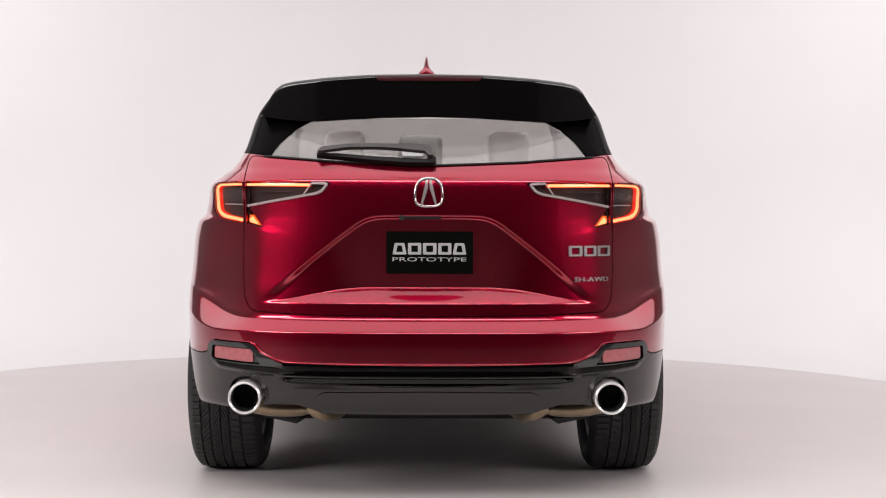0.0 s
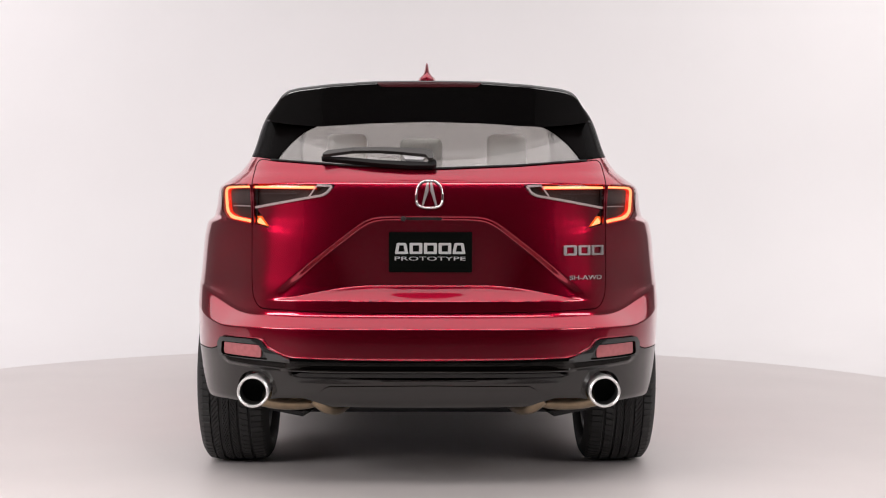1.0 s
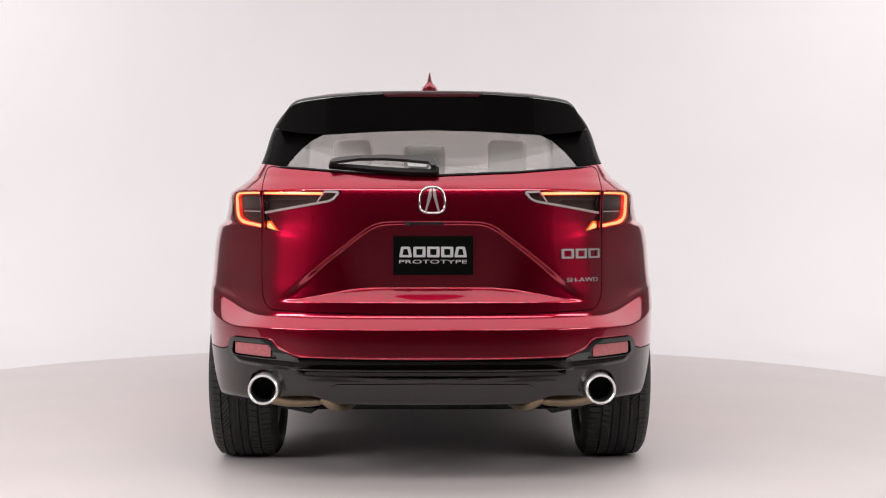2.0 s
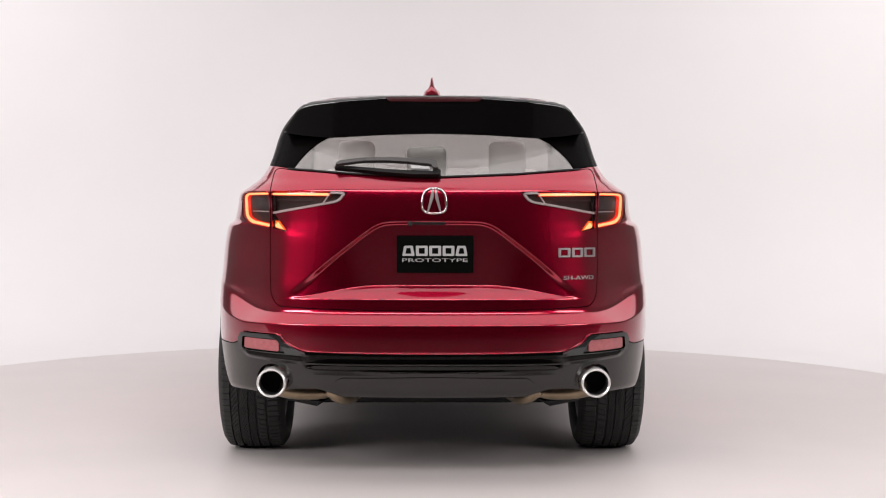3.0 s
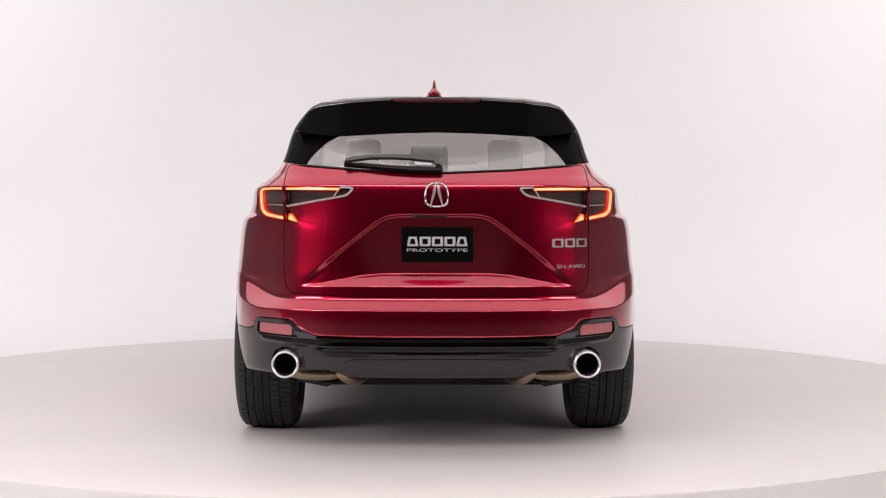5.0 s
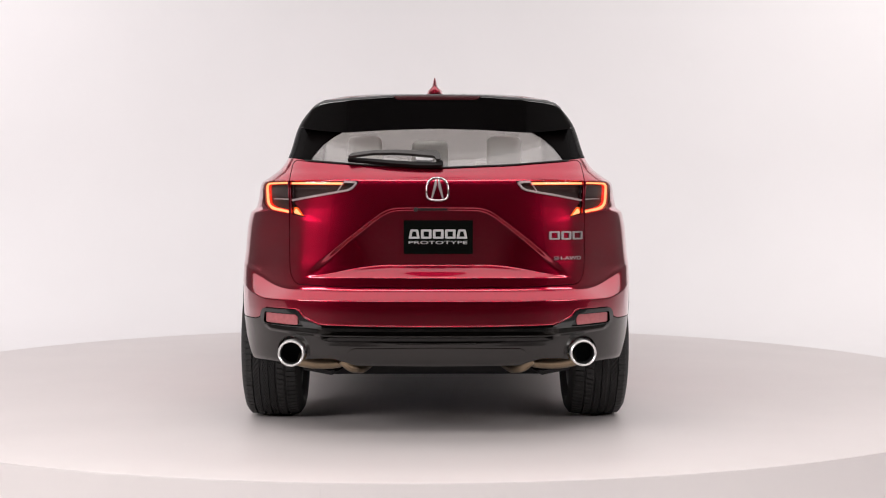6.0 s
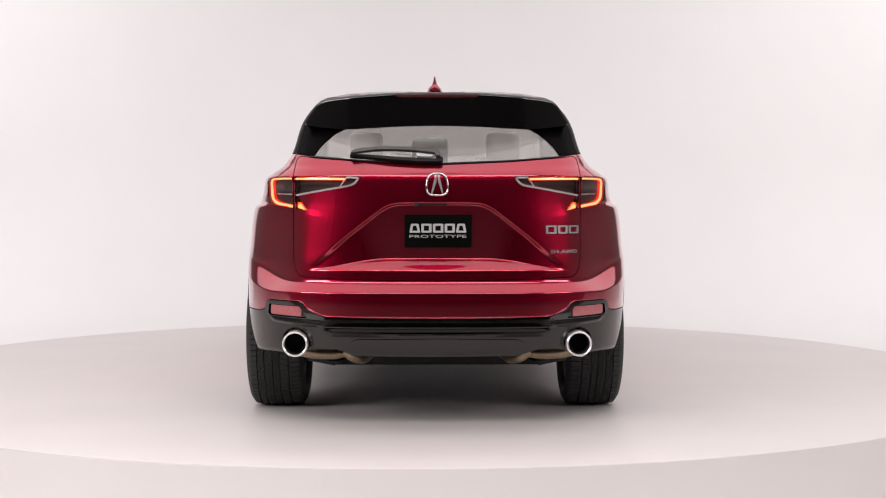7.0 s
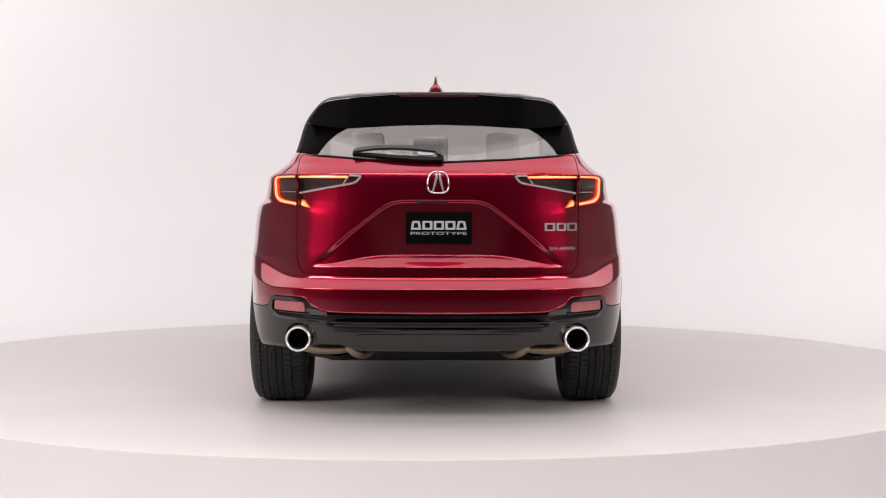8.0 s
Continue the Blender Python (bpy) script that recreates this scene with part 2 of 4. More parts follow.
def skin(s, z, off=0.0):
    """The point of the body at s (0 to 1: round the rear corner, 1 to 2: along the side, 2 to 3: round the front corner) and the height z."""
    s, z = np.asarray(s, float), np.asarray(z, float)
    t = np.abs(s)
    w, r, n = HALF(z), REAR(z), NOSE(z)
    a = np.clip(t, 0, 1) * np.pi / 2
    q = np.sin(a) ** (2 / POWER(z))
    zz = z - sweep(z, q)
    r2 = REAR(np.clip(groove(w * q, zz), 0.2, TOPZ))
    step = np.clip((zz - 0.645) / 0.047, 0, 1) * (1 - ease(0.74, 1.25, z))
    r2 = r2 + 0.033 * step * ease(0.64, 0.88, q)
    bulge = 0.018 * ease(0.70, 1.0, z) * (1 - ease(1.033, 1.064, z))
    xr = w * q + bulge * ease(0.80, 1.0, q) - 0.027 * step * ease(0.64, 0.88, q) * (1 - ease(0.88, 1.0, q))
    k = ease(0.475, 0.535, xr) * (z < 0.56)
    r2 = r2 * (1 - k) + PLAIN(np.minimum(z, 0.56)) * k
    yr = r2 + BEND(z) * (1 - np.cos(a))
    yr = yr + (recess(xr, z) - under_lamp(xr, z) - corner_lip(xr, z)) * (t < 1)
    y1 = r2 + BEND(z)
    y2 = np.maximum(n - NBEND(z), y1 + 0.01)
    b = (np.clip(t, 2, 3) - 2) * np.pi / 2
    w = w + bulge
    x = np.where(t <= 1, xr, np.where(t <= 2, w, w * np.cos(b) ** (2 / POW)))
    y = np.where(t <= 1, yr, np.where(t <= 2, y1 + (y2 - y1) * (t - 1), y2 + (n - y2) * np.sin(b)))
    x = x * np.where(s < 0, -1, 1)
    p = np.stack([x, y, z], -1)
    return p + normal(s, z) * off if off else p


def normal(s, z, e=0.003):
    """The body's outward direction at s and z."""
    s, z = np.asarray(s, float), np.asarray(z, float)
    nrm = np.cross(skin(s + e, z) - skin(s - e, z), skin(s, z + e) - skin(s, z - e))
    return nrm / (np.linalg.norm(nrm, axis=-1, keepdims=True) + 1e-12)


def dense(loop, step=0.02, closed=True):
    out = []
    n = len(loop)
    for i in range(n if closed else n - 1):
        a, b = np.array(loop[i]), np.array(loop[(i + 1) % n])
        k = max(1, int(np.ceil(np.linalg.norm(b - a) / step)))
        out += [tuple(a + (b - a) * j / k) for j in range(k)]
    return out if closed else out + [tuple(loop[-1])]


def rounded(loop, r=0.02, k=4):
    """A closed outline with its corners rounded."""
    out, n = [], len(loop)
    for i in range(n):
        p0, p, p2 = (np.array(loop[j % n], float) for j in (i - 1, i, i + 1))
        u, v = p0 - p, p2 - p
        d = min(r, 0.45 * np.linalg.norm(u), 0.45 * np.linalg.norm(v))
        a, b = p + u / np.linalg.norm(u) * d, p + v / np.linalg.norm(v) * d
        out += [tuple((1 - t) ** 2 * a + 2 * t * (1 - t) * p + t * t * b) for t in np.linspace(0, 1, k + 1)]
    return out


def inside(P, loop):
    L = np.array(loop)
    x, y = P[:, 0], P[:, 1]
    c = np.zeros(len(P), bool)
    for (x1, y1), (x2, y2) in zip(L, np.roll(L, -1, 0)):
        hit = (y1 > y) != (y2 > y)
        with np.errstate(divide="ignore", invalid="ignore"):
            c ^= hit & (x < (x2 - x1) * (y - y1) / (y2 - y1) + x1)
    return c


def tri(loop, holes=(), du=0.02, dv=0.015, rows=(), creases=()):
    """A flat outline filled with an even net of triangles."""
    from mathutils import geometry
    L = np.array(loop)
    (x0, y0), (x1, y1) = L.min(0), L.max(0)
    us, vs = np.arange(x0 + du / 2, x1, du), np.arange(y0 + dv / 2, y1, dv)
    vs = np.unique(np.concatenate([vs, [v for v in rows if y0 < v < y1]]))
    G = np.array([(u, v) for v in vs for u in us]) if len(us) and len(vs) else np.zeros((0, 2))
    if len(G):
        keep = inside(G, loop)
        for h in holes:
            keep &= ~inside(G, h)
        G = G[keep]
        edges = np.concatenate([L] + [np.array(h) for h in holes] + [np.array(c) for c in creases])
        gap = np.full(len(G), 9.0)
        for i in range(0, len(edges), 64):
            e = edges[i:i + 64]
            gap = np.minimum(gap, np.min(np.hypot((G[:, None, 0] - e[None, :, 0]) / du, (G[:, None, 1] - e[None, :, 1]) / dv), 1))
        G = G[gap > 0.35]
    verts, lines = [Vector(p) for p in loop], [(i, (i + 1) % len(loop)) for i in range(len(loop))]
    for h in holes:
        o = len(verts)
        verts += [Vector(p) for p in h]
        lines += [(o + i, o + (i + 1) % len(h)) for i in range(len(h))]
    for c in creases:
        o = len(verts)
        verts += [Vector(p) for p in c]
        lines += [(o + i, o + i + 1) for i in range(len(c) - 1)]
    verts += [Vector(p) for p in G]
    v, e, f = geometry.delaunay_2d_cdt(verts, lines, [], 0, 1e-6)[:3]
    V = np.array([tuple(p) for p in v])
    F = np.array([t for t in f if len(t) == 3])
    M = V[F].mean(1)
    ok = inside(M, loop)
    for h in holes:
        ok &= ~inside(M, h)
    return V, F[ok]


def solid(name, P, Q, F, mat, parent, label="", sharp=50, normals=None):
    """A shell of the faces F between the outer points P and the inner points Q, closed round its edge."""
    n = len(P)
    count = {}
    for f in F:
        for i in range(3):
            count[(f[i], f[(i + 1) % 3])] = 1
    faces = [tuple(f) for f in F] + [tuple(i + n for i in reversed(f)) for f in F]
    rim = [(a, b) for a, b in count if (b, a) not in count]
    verts = np.concatenate([P, Q])
    if normals is None:
        faces += [(b, a, a + n, b + n) for a, b in rim]
        return link(name, verts, faces, mat, parent, label, True, sharp)
    extra, way = [], []
    for a, b in rim:
        o = 2 * n + len(extra)
        extra += [P[b], P[a], Q[a], Q[b]]
        d = np.cross(P[a] - P[b], Q[a] - P[b])
        d = d / (np.linalg.norm(d) + 1e-12)
        way += [d] * 4
        faces.append((o, o + 1, o + 2, o + 3))
    ob = link(name, np.concatenate([verts, np.array(extra)]), faces, mat, parent, label, True)
    N = np.concatenate([normals, -normals, np.array(way)])
    ob.data.normals_split_custom_set_from_vertices([tuple(v) for v in N])
    return ob


def panel(name, loop, mat, parent, label="", off=0.0, thick=0.012, holes=(), du=0.016, dv=0.014, rows=(), space="x", mirror=False, creases=()):
    """A shell piece on the body's surface, from an outline in x (or s) and z."""
    def put(l):
        if mirror:
            l = [(-a, b) for a, b in reversed(l)]
        if space == "x":
            l = dense(l, 0.02)
            A = np.array(l)
            return list(zip(rear_s(A[:, 0], A[:, 1]), A[:, 1]))
        return dense(l, 0.03)
    V, F = tri(put(loop), [put(h) for h in holes], du, dv, rows, creases)
    T = V[F]
    area = (T[:, 1, 0] - T[:, 0, 0]) * (T[:, 2, 1] - T[:, 0, 1]) - (T[:, 2, 0] - T[:, 0, 0]) * (T[:, 1, 1] - T[:, 0, 1])
    F = np.where((area > 0)[:, None], F, F[:, ::-1])
    base, N = skin(V[:, 0], V[:, 1]), normal(V[:, 0], V[:, 1])
    return solid(name, base + N * off, base + N * (off - thick), F, mat, parent, label, normals=N)


def sym(right):
    """A closed outline from its right half, listed from the top centre to the bottom centre."""
    return list(right) + [(-x, z) for x, z in reversed(right) if abs(x) > 1e-6]


def box(name, size, at, mat, parent=None, label="", bevel=0.01, turn=(0, 0, 0)):
    bm = bmesh.new()
    bmesh.ops.create_cube(bm, size=1, matrix=pose(*at, *turn) @ Matrix.Diagonal((*size, 1)))
    if bevel:
        bmesh.ops.bevel(bm, geom=bm.edges[:], offset=bevel, segments=3, affect="EDGES", profile=0.6)
    return part(name, bm, mat, parent, label)


def lathe(name, prof, at, axis, mat, parent, label="", k=48, sharp=35):
    """A turned shape: prof lists (radius, along); axis 'x' or 'y'."""
    verts, faces = [], []
    for r, d in prof:
        for i in range(k):
            a = 2 * np.pi * i / k
            c, s_ = r * np.cos(a), r * np.sin(a)
            verts.append((at[0] + d, at[1] + c, at[2] + s_) if axis == "x" else (at[0] + c, at[1] + d, at[2] + s_))
    for j in range(len(prof) - 1):
        for i in range(k):
            q = (j * k + i, j * k + (i + 1) % k, (j + 1) * k + (i + 1) % k, (j + 1) * k + i)
            faces.append(q if axis == "x" else q[::-1])
    ob = link(name, verts, faces, mat, parent, label, True, sharp)
    return ob


def tube(name, pts, r, mat, parent, label="", k=12, flat=1.0):
    """A pipe along a smooth line; flat squeezes it in height."""
    P = [Vector(p) for p in pts]
    line = []
    for i in range(len(P) - 1):
        a, b, c, d = P[max(i - 1, 0)], P[i], P[i + 1], P[min(i + 2, len(P) - 1)]
        for t in np.linspace(0, 1, 8, endpoint=False):
            line.append(0.5 * ((2 * b) + (c - a) * t + (2 * a - 5 * b + 4 * c - d) * t * t + (3 * b - a - 3 * c + d) * t ** 3))
    line.append(P[-1])
    verts, faces = [], []
    for i, p in enumerate(line):
        d = (line[min(i + 1, len(line) - 1)] - line[max(i - 1, 0)]).normalized()
        u = d.cross(Vector((0, 0, 1))).normalized() if abs(d.z) < 0.95 else Vector((1, 0, 0))
        v = u.cross(d)
        rr = r(i / (len(line) - 1)) if callable(r) else r
        for j in range(k):
            a = 2 * np.pi * j / k
            verts.append(p + (u * np.cos(a) + v * np.sin(a) * flat) * rr)
    for i in range(len(line) - 1):
        for j in range(k):
            faces.append((i * k + j, i * k + (j + 1) % k, (i + 1) * k + (j + 1) % k, (i + 1) * k + j))
    faces += [tuple(range(k))[::-1], tuple((len(line) - 1) * k + j for j in range(k))]
    return link(name, verts, faces, mat, parent, label, True, 50)


# ---- the studio ----
CX, CY, RAD, LOW = -0.096, 2.567, 3.395, -0.42


def turned(prof, k=160):
    verts, faces = [], []
    for r, z in prof:
        verts += [(CX + r * np.cos(2 * np.pi * i / k), CY + r * np.sin(2 * np.pi * i / k), z) for i in range(k)]
    for j in range(len(prof) - 1):
        faces += [(j * k + i, (j + 1) * k + i, (j + 1) * k + (i + 1) % k, j * k + (i + 1) % k) for i in range(k)]
    return verts, faces


def turntable():
    th = tagged(new("turntable"), "round raised matt white turntable stage", "turntable", kind="structure")
    link("disc", *turned([(0.001, 0.0), (1.0, 0.0), (2.0, 0.0), (3.0, 0.0), (RAD - 0.008, 0.0), (RAD - 0.002, -0.0025), (RAD, -0.008)]), DISC, th, "", True, 30)
    link("skirt", *turned([(RAD, -0.008), (RAD, LOW + 0.002)]), SKIRT, th, "white painted skirt", True, 30)
    for a in (math.radians(-96.2), math.radians(83.8)):
        box("skirt_joint", (0.0016, 0.002, -LOW - 0.05), (CX + (RAD + 0.0003) * math.cos(a), CY + (RAD + 0.0003) * math.sin(a), LOW / 2), SKIRT, th, "", 0, (0, 0, math.degrees(a)))
    return th


def cyclorama():
    """Cove and wall in one sweep round the far side and both flanks."""
    path = [((9.6 * math.cos(a), 3.0 + 9.6 * math.sin(a)), (math.cos(a), math.sin(a))) for a in np.linspace(0.66, math.pi - 0.66, 74)]
    cove = 2.0
    prof = [(-cove + cove * math.sin(a), LOW + cove * (1 - math.cos(a))) for a in np.linspace(0.0, math.pi / 2, 18)] + [(0, 4.0), (0, 6.9)]
    n, verts, faces = len(prof), [], []
    for (px, py), (nx, ny) in path:
        verts += [(px + nx * d, py + ny * d, z) for d, z in prof]
    for i in range(len(path) - 1):
        faces += [(i * n + j, i * n + j + 1, (i + 1) * n + j + 1, (i + 1) * n + j) for j in range(n - 1)]
    return tagged(link("cyclorama", verts, faces, WHITE), "seamless white studio cyclorama with a curved cove", "studio wall", kind="structure")


turntable()
cyclorama()
tagged(box("floor", (23.6, 16.4, 0.2), (0, 6.6, LOW - 0.1), WHITE, None, "", 0), "smooth white painted studio floor", "floor", kind="structure")
# unseen floor, added dark so that the bumper and recess reflect little light
tagged(box("floor_grey", (24, 30, 0.2), (0, 0, LOW - 0.105), DARK_FLOOR, None, "", 0), "dark grey studio floor, out of view, added for dark reflections", "floor", kind="structure")
tagged(box("ceiling", (24, 30, 0.1), (0, 0, 6.96), DIM, None, "", 0), "dark studio ceiling above the lights", "ceiling", kind="structure")
# unseen walls; their tones are set by what the car's paint should reflect
for nm, size, at in (("wall_south", (24, 0.2, 7.5), (0, -14.9, 3.2)), ("wall_north", (24, 0.2, 7.5), (0, 14.9, 3.2)), ("wall_east", (0.2, 30, 7.5), (11.9, 0, 3.2)), ("wall_west", (0.2, 30, 7.5), (-11.9, 0, 3.2))):
    tagged(box(nm, size, at, DARK if nm == "wall_south" else GREYWALL, None, "", 0), "plain painted studio wall", "wall", kind="structure")

# unseen dark plate, added and shaped only to show as a reflection
bm = bmesh.new()
foot = [bm.verts.new((x, y, 4.46)) for x, y in rounded([(0.32, -0.49), (0.10, -0.665), (-0.10, -0.665), (-0.32, -0.49), (-0.20, -0.435), (0.20, -0.435)], 0.06)]
for v in bmesh.ops.extrude_face_region(bm, geom=[bm.faces.new(foot)])["geom"]:
    if isinstance(v, bmesh.types.BMVert):
        v.co.z += 0.09
bmesh.ops.recalc_face_normals(bm, faces=bm.faces[:])
tagged(part("reflection_plate", bm, DARK, None), "small black stand-in plate under the overhead softbox, reflected in the tailgate", "rigging", kind="structure")

# ---- the car ----
car = tagged(new("car"), "deep red metallic SUV with gloss black spoiler on the turntable", "car")
AX, AF, RX, TR = 1.03, 3.78, 0.80, 0.372


def on_rear(x, z, off=0.0):
    """The point of the body's rear at x and z."""
    x, z = np.asarray(x, float), np.asarray(z, float)
    return skin(rear_s(x, z), z, off)


def to_s(pts):
    A = np.array(pts)
    return list(zip(rear_s(A[:, 0], A[:, 1]), A[:, 1]))


def crease(pts):
    return to_s(dense(pts, 0.015, False))


# lamp outlines, right side, in x and z
OUTER = rounded([(0.6795, 1.182), (0.790, 1.181), (0.812, 1.162), (0.812, 1.078), (0.788, 1.048), (0.6795, 1.0285)], 0.016)
INNER = rounded([(0.6667, 1.182), (0.358, 1.180), (0.348, 1.174), (0.376, 1.139), (0.396, 1.131), (0.642, 1.090), (0.650, 1.083), (0.636, 1.066), (0.600, 1.021), (0.606, 1.016), (0.6667, 1.031)], 0.006, 3)

# tailgate with the plate recess
gate = rounded(sym([(0, 1.230), (0.33, 1.244), (0.58, 1.265), (0.655, 1.278), (0.669, 1.19), (0.674, 1.02), (0.677, 0.86), (0.670, 0.76), (0.64, 0.717), (0.45, 0.709), (0, 0.703)]), 0.03)
folds = []
for f in (-0.35, 0.0, 0.25, 0.5, 0.75, 1.0, 1.35):
    ring = []
    for a in np.linspace(0.03, np.pi - 0.03, 130):
        lo, hi = 0.0, 0.8
        for _ in range(40):
            r = (lo + hi) / 2
            x, z = r * math.cos(a), 0.80 + r * math.sin(a)
            lo, hi = (r, hi) if recess_d(x, z) > f * recess_soft(z) else (lo, r)
        ring.append((lo * math.cos(a), 0.80 + lo * math.sin(a)))
    folds.append(crease(ring))
brow = []
for x in np.linspace(-0.52, 0.52, 60):
    z = 0.80
    for _ in range(60):
        z = 0.5 * z + 0.5 * (0.749 + (math.sqrt(0.64 + 4.8 * float(recess_in(x, z))) - 0.8) / 2.4)
    brow.append((x, z))
for d in (-0.004, 0.0, 0.004):
    folds.append(crease([(x, z + d) for x, z in brow]))
folds.append(crease([(x, 0.749) for x in np.linspace(-0.56, 0.56, 60)]))
for d in (-0.002, 0.0, 0.002, 0.009, 0.017, 0.024, 0.026, 0.028):
    for sx in (1, -1):
        folds.append(crease([(sx * x, 0.996 + (x - 0.555) * 0.14 + d) for x in np.linspace(0.50, 0.66, 16)]))
folds = [f for f in folds if len(f) > 1]
lamp_holes = [to_s(dense(INNER, 0.012)), [(-a, b) for a, b in reversed(to_s(dense(INNER, 0.012)))]]
tailgate = panel("tailgate", to_s(dense(gate, 0.015)), RED, car, space="s", thick=0.03, holes=lamp_holes, rows=(1.183, 1.188, 1.193, 1.20, 0.75, 0.76, 0.77), creases=folds, dv=0.0052, du=0.006)

def grow(loop, d):
    """An outline moved outwards by d."""
    A = np.array(loop)
    t = np.roll(A, -1, 0) - np.roll(A, 1, 0)
    t /= np.linalg.norm(t, axis=1, keepdims=True) + 1e-9
    area = np.sum(A[:, 0] * np.roll(A[:, 1], -1) - np.roll(A[:, 0], -1) * A[:, 1])
    return [tuple(p) for p in A + np.stack([t[:, 1], -t[:, 0]], -1) * d * np.sign(area)]


# quarters and bumper, one red shell round the tailgate
hole = to_s(dense(grow(dense(gate, 0.01), 0.0038), 0.015))
low = rounded([(0.30, 0.5330), (0.525, 0.5375), (0.60, 0.572), (0.625, 0.604), (0.785, 0.606), (0.815, 0.556), (0.86, 0.548)], 0.018)
low = [(0.0, 0.5315)] + [p for p in low if not (p[0] < 0.31)] 
low = sorted(low, key=lambda p: p[0])
low_s = to_s(dense(low, 0.015, False)) + [(1.0, 0.545)]
top = to_s(dense([(0.678, 1.287), (0.658, 1.2845), (0.58, 1.2715), (0.33, 1.2505), (0, 1.2365)], 0.015, False))
outer = low_s + [(1.0, 1.288)] + top + [(-a, z) for a, z in reversed(top)][1:] + [(-1.0, 1.288)] + [(-a, z) for a, z in reversed(low_s)][:-1]
climbs = []
for z0 in (0.643, 0.645, 0.647, 0.650, 0.66, 0.67, 0.68, 0.688, 0.690, 0.692, 0.694, 0.697):
    row = []
    for a in np.linspace(-0.985, 0.985, 180):
        q = np.sin(abs(a) * np.pi / 2) ** (2 / POW)
        z1, z2 = ledge(q)
        z = float(z1 + (z0 - 0.645) * (z2 - z1) / 0.047)
        row.append((a, z))
    climbs.append(row)
for d in (-0.002, 0.0, 0.002, 0.009, 0.017, 0.024, 0.026, 0.028):
    for sx in (1, -1):
        climbs.append(crease([(sx * x, 0.996 + (x - 0.555) * 0.14 + d) for x in np.linspace(0.69, 0.84, 12)]))
climbs = [c for c in climbs if len(c) > 1]
outer_holes = [to_s(dense(OUTER, 0.012)), [(-a, b) for a, b in reversed(to_s(dense(OUTER, 0.012)))]]
shell = panel("rear_shell", outer, RED, car, holes=[hole] + outer_holes, space="s", thick=0.03, creases=climbs, dv=0.0065, du=0.0075)

lip_line = [(x, z + 0.001) for x, z in low if x < 0.80]
lip_line = dense([(-x, z) for x, z in reversed(lip_line)] + lip_line[1:], 0.02, False)
tube("bumper_edge", [tuple(on_rear(np.array([x]), np.array([z]), -0.0015)[0]) for x, z in lip_line], 0.0030, RED, shell, "rounded red bumper edge", 8)

# black backing, added behind the tailgate gap so no light shows through
panel("gate_gap_backing", to_s(dense(grow(dense(gate, 0.01), 0.016), 0.015)), INSIDE, car, "black joint strip", off=-0.012, thick=0.004, space="s", holes=[to_s(dense(grow(dense(gate, 0.01), -0.012), 0.015))], du=0.02, dv=0.02)

# dark lower bumper
EX, EZ = 0.657, 0.4055
pipes = [[(sx * EX + 0.070 * np.cos(a), EZ + 0.004 + 0.070 * np.sin(a)) for a in np.linspace(0, 2 * np.pi, 41)[:-1]] for sx in (1, -1)]
bot = to_s(dense([(0, 0.349), (0.37, 0.352), (0.41, 0.366), (0.47, 0.384), (0.56, 0.380), (0.70, 0.353), (0.78, 0.355), (0.858, 0.350), (0.868, 0.354), (0.888, 0.40), (0.912, 0.46), (0.935, 0.515), (0.946, 0.5405)], 0.015, False))
right = [(a, z - 0.004) for a, z in low_s] + list(reversed(bot))
lips = []
for sx in (1, -1):
    for which, d in ((0, 0.0), (1, 0.0), (1, 0.002), (1, -0.003)):
        lips.append(crease([(sx * x, float(lip_edges(x)[which]) + d) for x in np.linspace(0.51, 0.795, 44)]))
for d in (-0.004, -0.002, 0.0, 0.002, 0.004):
    lips.append(crease([(x, float(groove_floor(x)) + d * (1 - 0.6 * abs(x))) for x in np.linspace(-0.50, 0.50, 70)]))
valance_loop = sym(right)
lower = panel("lower_bumper", valance_loop, VALANCE, car, "glossy dark grey lower bumper", space="s", thick=0.025, holes=[to_s(h) for h in pipes], dv=0.007, du=0.010, creases=lips, rows=(0.480, 0.4845, 0.4915, 0.4955, 0.5235, 0.528))
panel("skid_panel", rounded(sym([(0, 0.436), (0.375, 0.432), (0.405, 0.41), (0.415, 0.374), (0.37, 0.356), (0, 0.353)]), 0.02), VALANCE, lower, "", off=0.005, thick=0.004)
panel("black_band", sym([(0, 0.5285), (0.52, 0.5340), (0.52, 0.5295), (0, 0.5265)]), PILLAR, lower, "satin black band", off=0.004, thick=0.004)
# honeycomb mesh strip
mesh_strip = new("mesh_strip", None)
mesh_strip.parent = car
tagged(mesh_strip, "black honeycomb mesh strip")
V, F = [], []
for row in range(5):
    for i in range(-52, 53):
        cx, cz = i * 0.0102 + (0.0051 if row % 2 else 0), 0.4990 + row * 0.0056
        k0 = len(V)
        for rr in (0.0052, 0.0034):
            for j in range(6):
                a = np.pi / 6 + j * np.pi / 3
                V.append((cx + rr * np.cos(a), cz + rr * 0.62 * np.sin(a)))
        F += [(k0 + j, k0 + (j + 1) % 6, k0 + 6 + (j + 1) % 6, k0 + 6 + j) for j in range(6)]
A = np.array(V)
P = on_rear(A[:, 0], np.full(len(A), 0.506))
P[:, 2], P[:, 1] = A[:, 1], P[:, 1] - 0.020
link("mesh", P, F, GREY_PLASTIC, mesh_strip, "", False)

